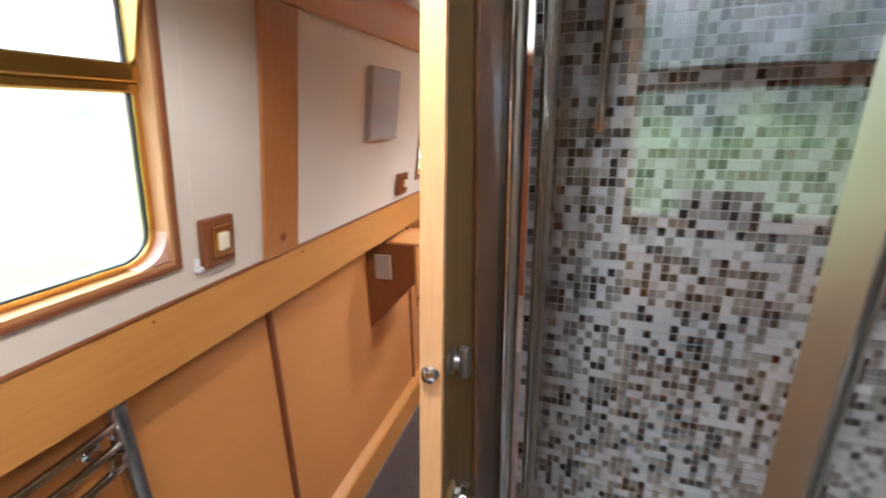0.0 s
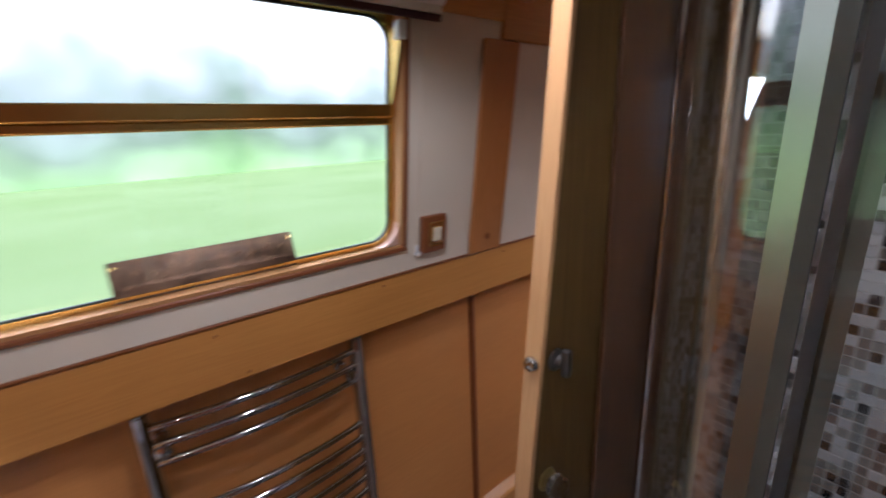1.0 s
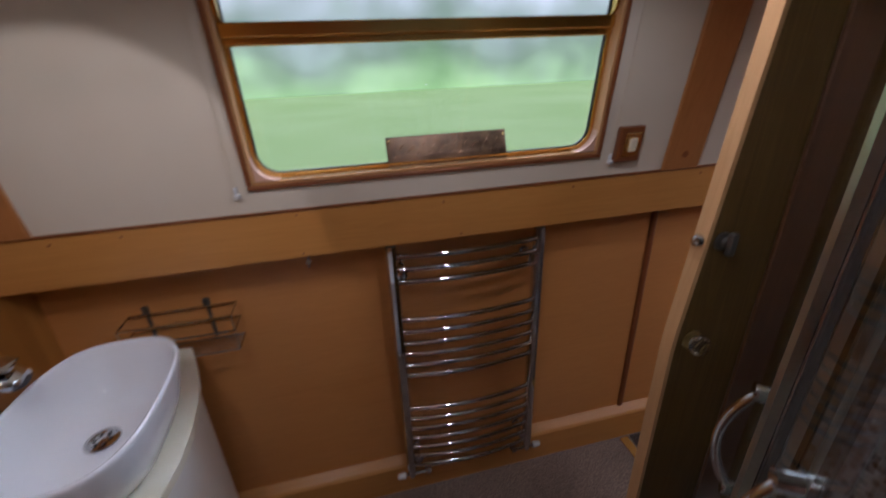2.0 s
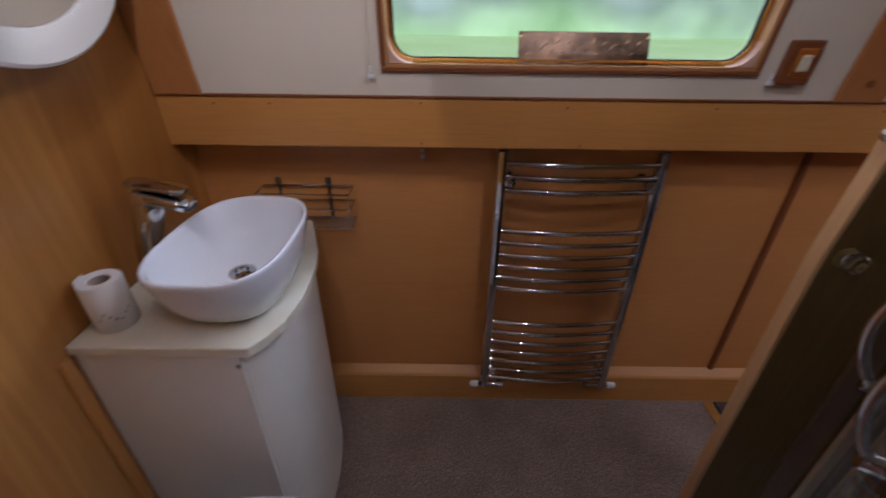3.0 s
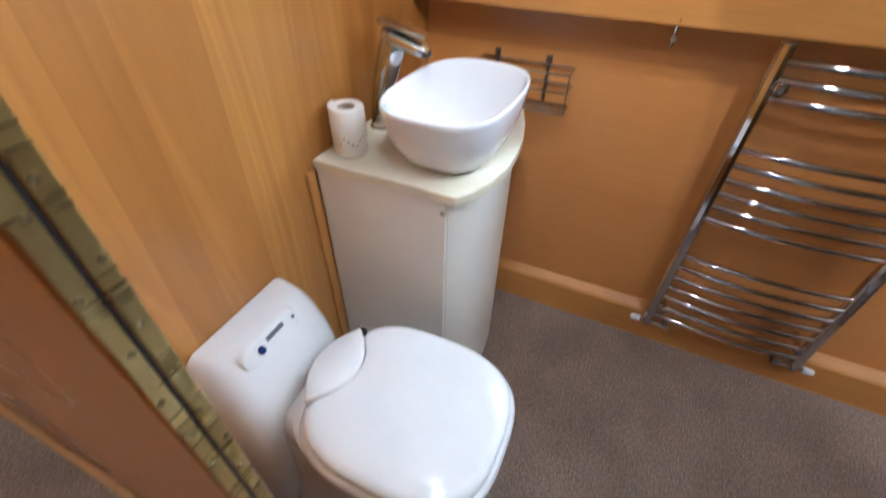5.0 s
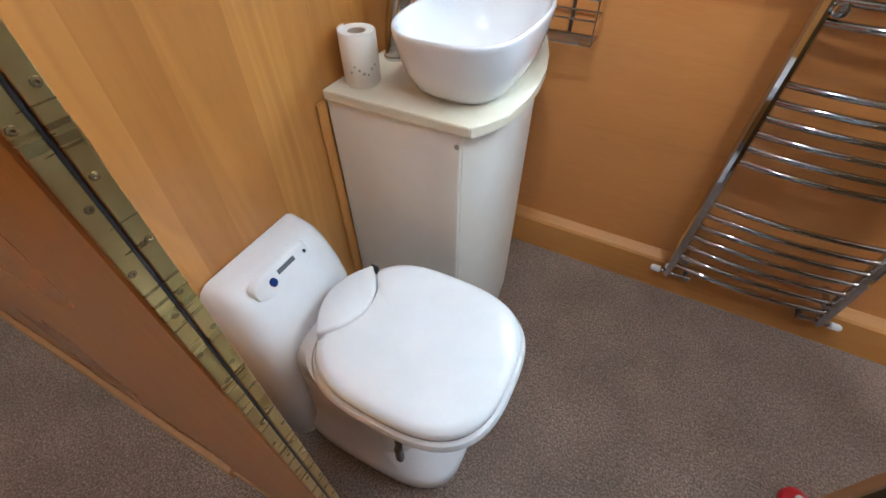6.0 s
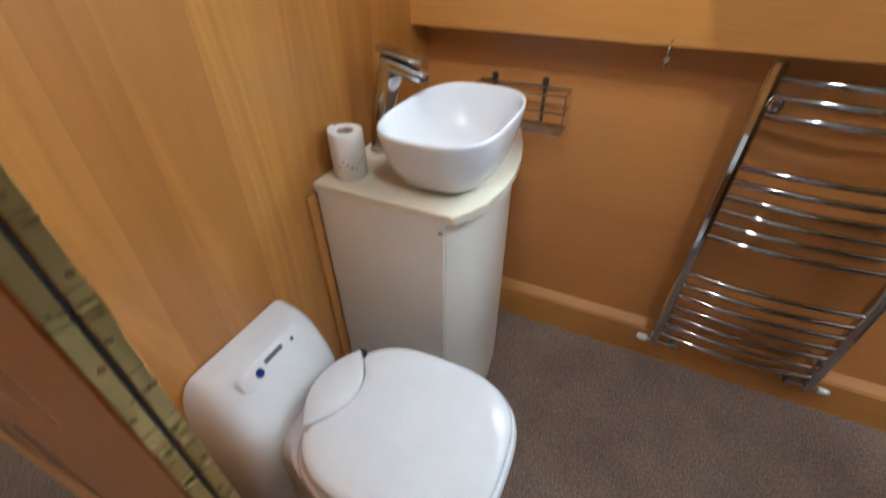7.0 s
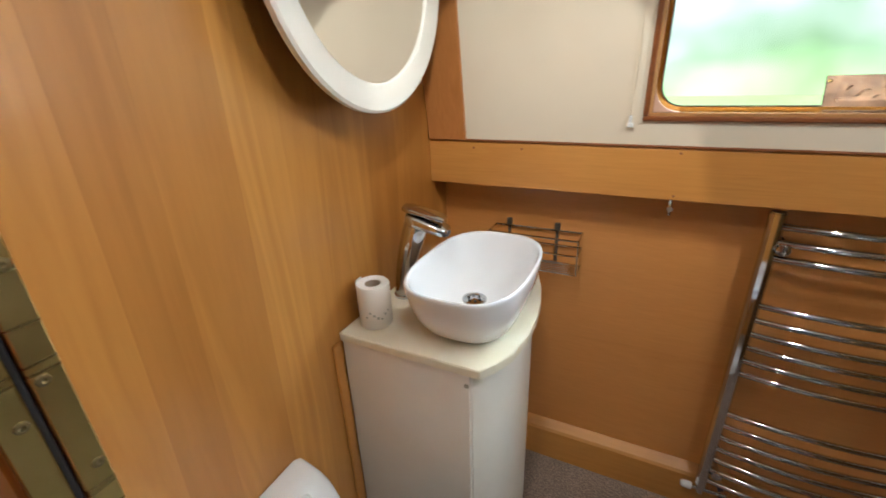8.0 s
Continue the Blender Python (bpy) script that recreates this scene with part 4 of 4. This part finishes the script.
def shower():
    s = thing("shower_enclosure", (1.6, -1.4, 0.0), "quadrant shower with curved glass and satin metal frame", "shower")
    left = QX - QR
    full = [(2.012, QY + QR)] + arc(QR, 90, 180, 28) + [(left, BACK + 0.002)]
    part("bottom_rail", ribbon(full, 0.034, 0.10, 0.145), satin_metal, s, smooth=30)
    part("top_rail", ribbon(full, 0.034, SH_TOP - 0.04, SH_TOP), satin_metal, s, smooth=30)
    for nm, path in (("side_pane", [(2.005, QY + QR), (QX + 0.02, QY + QR)]), ("curved_pane", arc(QR, 91, 138.7, 26)), ("curved_pane", arc(QR, 140.3, 178, 22)), ("side_pane", [(left, QY - 0.03), (left, BACK + 0.01)])):
        g = part(nm, ribbon(path, 0.006, 0.145, SH_TOP - 0.04), clear_glass, s, "clear glass", smooth=30)
        g.visible_shadow = False

    # meeting stiles of the sliding doors: a flat cover in front, a second behind, a dark seal between
    for nm, r, a0, a1, th, mat, lab in (("door_stile", QR + 0.009, 138.6, 140.4, 0.009, satin_metal, "satin flat door stile"), ("door_seal", QR - 0.004, 138.8, 140.2, 0.015, black_rubber, "dark magnetic seal"),
                                        ("door_stile", QR - 0.017, 138.6, 140.4, 0.009, satin_metal, "satin flat door stile")):
        st = ribbon(arc(r, a0, a1, 4), th, 0.10, SH_TOP)
        part(nm, st, mat, s, lab, smooth=30)
    for px, py, rad, mat, lab in ((1.612, -0.744, 0.006, chrome, "bright chrome profile"), (1.626, -0.750, 0.007, satin_metal, "satin profile"), (1.705, -0.786, 0.009, satin_metal, "satin door profile")):
        part("wall_post", lathe([(rad, 0.10), (rad, SH_TOP)], (px, py, 0), 14), mat, s, lab, smooth=True)
    tray = [(2.012, QY + QR - 0.01)] + arc(QR - 0.01, 90, 180, 28) + [(left + 0.01, BACK + 0.002), (2.012, BACK + 0.002)]
    part("tray", prism(tray, 0.0, 0.098, 0.004), white_plastic, s, "white shower tray")
    return s


enclosure = shower()


def bow_handle(angle, z0, z1, side):
    """Vertical D-shaped pull clamped through the curved glass."""
    pts = []
    for k in range(17):
        f = k / 16
        x, y = arc(QR + side * (0.010 + 0.028 * math.sin(math.pi * f) ** 0.7), angle, angle, 1)[0]
        pts.append((x, y, z0 + (z1 - z0) * f))
    h = part("handle", tube(pts, 0.0055, 12), chrome, enclosure, "curved chrome bow handle", smooth=True)
    for z in (z0, z1):
        (xa, ya), (xb, yb) = arc(QR - side * 0.004, angle, angle, 1)[0], arc(QR + side * 0.020, angle, angle, 1)[0]
        part("clamp", tube([(xa, ya, z), (xb, yb, z)], 0.0105, 14), chrome, h, "chrome clamp", smooth=True)


bow_handle(136.0, 1.10, 1.25, 1)
bow_handle(147.0, 1.085, 1.24, 1)


def shower_riser():
    r = thing("shower_riser", (2.0, -0.98, 0.9), "chrome shower riser rail on the mosaic wall", "shower rail")
    part("rail", lathe([(0.010, 1.55), (0.010, 1.90)], (1.965, -0.868, 0), 14), chrome, r, smooth=True)
    for z in (1.56, 1.88):
        part("rail_bracket", lathe([(0.014, 1.965), (0.014, 2.013)], (0, -0.868, z), 12, 'x'), chrome, r, smooth=True)


shower_riser()

# ---- bezels for the unseen ceiling lamps ----
first = None
for lx, ly, *_ in DOWNLIGHT_AND_FILLS:
    if first is None:
        first = thing("ceiling_downlight", (lx, ly, CEIL - 0.016), "round brass cabin downlight, added out of view in the ceiling", "lamp", "ceiling downlights")
        part("bezel", lathe([(0.044, CEIL - 0.0005), (0.044, CEIL - 0.006), (0.036, CEIL - 0.012), (0.033, CEIL - 0.010), (0.033, CEIL - 0.0005)], (lx, ly, 0), 28), brass, first, smooth=True)
    else:
        copy_thing(first, pose(lx, ly, CEIL - 0.016))

# ---- mosaic ----
PY, PZ, GAP = 0.0192, 0.0215, 0.0023
WALL_X = 2.019
mosaic = structure("wall_mosaic", box(WALL_X - 0.0005, WALL_X + 0.0008, BACK, -0.7225, 0.0, CEIL), grout, "grouted wall of small grey, taupe and dark mosaic tiles", "wall")
mosaic_side = structure("wall_mosaic_side", box(1.06, WALL_X - 0.001, BACK + 0.0005, BACK + 0.002, 0.0, CEIL), grout, "grouted wall of small mosaic tiles", "wall")


def tile_mesh(w, h, d):
    c = 0.0012
    v = [(0, -w, -h), (0, w, -h), (0, w, h), (0, -w, h), (-d + c, -w, -h), (-d + c, w, -h), (-d + c, w, h), (-d + c, -w, h),
         (-d, -w + c, -h + c), (-d, w - c, -h + c), (-d, w - c, h - c), (-d, -w + c, h - c)]
    f = [(8, 11, 10, 9)]
    for i in range(4):
        j = (i + 1) % 4
        f += [(i, i + 4, j + 4, j), (i + 4, i + 8, j + 8, j + 4)]
    return v, f


TV, TF = tile_mesh((PY - GAP) / 2, (PZ - GAP) / 2, 0.003)
one = bpy.data.meshes.new("tile")
one.from_pydata(TV, [], TF)
one.materials.append(tile_piece)
verts, faces = [], []
cols, rows = int((-0.724 - BACK) / PY), int((CEIL - 0.01) / PZ)
for i in range(cols):
    for j in range(rows):
        y, z = -0.724 - PY * (i + 0.5), 0.005 + PZ * (j + 0.5)
        if i < 16 and 46 <= j < 64:
            ob = new("tile", one)
            ob.parent = mosaic
            ob.location = (WALL_X, y, z)
        else:
            k = len(verts)
            verts += [(WALL_X + a, y + b, z + c) for a, b, c in TV]
            faces += [tuple(k + q for q in f) for f in TF]
rest = bpy.data.meshes.new("tiles")
rest.from_pydata(verts, [], faces)
rest.materials.append(tile_joined)
ob = tagged(new("tiles", rest), kind="stuff")
ob.parent = mosaic
verts, faces = [], []
for i in range(int((WALL_X - 1.07) / 0.0235)):
    for j in range(rows):
        x, z = 1.08 + 0.0235 * i, 0.005 + PZ * (j + 0.5)
        k = len(verts)
        verts += [(x + b, BACK + 0.002 - a, z + c) for a, b, c in TV]
        faces += [tuple(k + q for q in f) for f in TF]
rest = bpy.data.meshes.new("tiles")
rest.from_pydata(verts, [], faces)
rest.materials.append(tile_joined)
ob = tagged(new("tiles", rest), kind="stuff")
ob.parent = mosaic_side
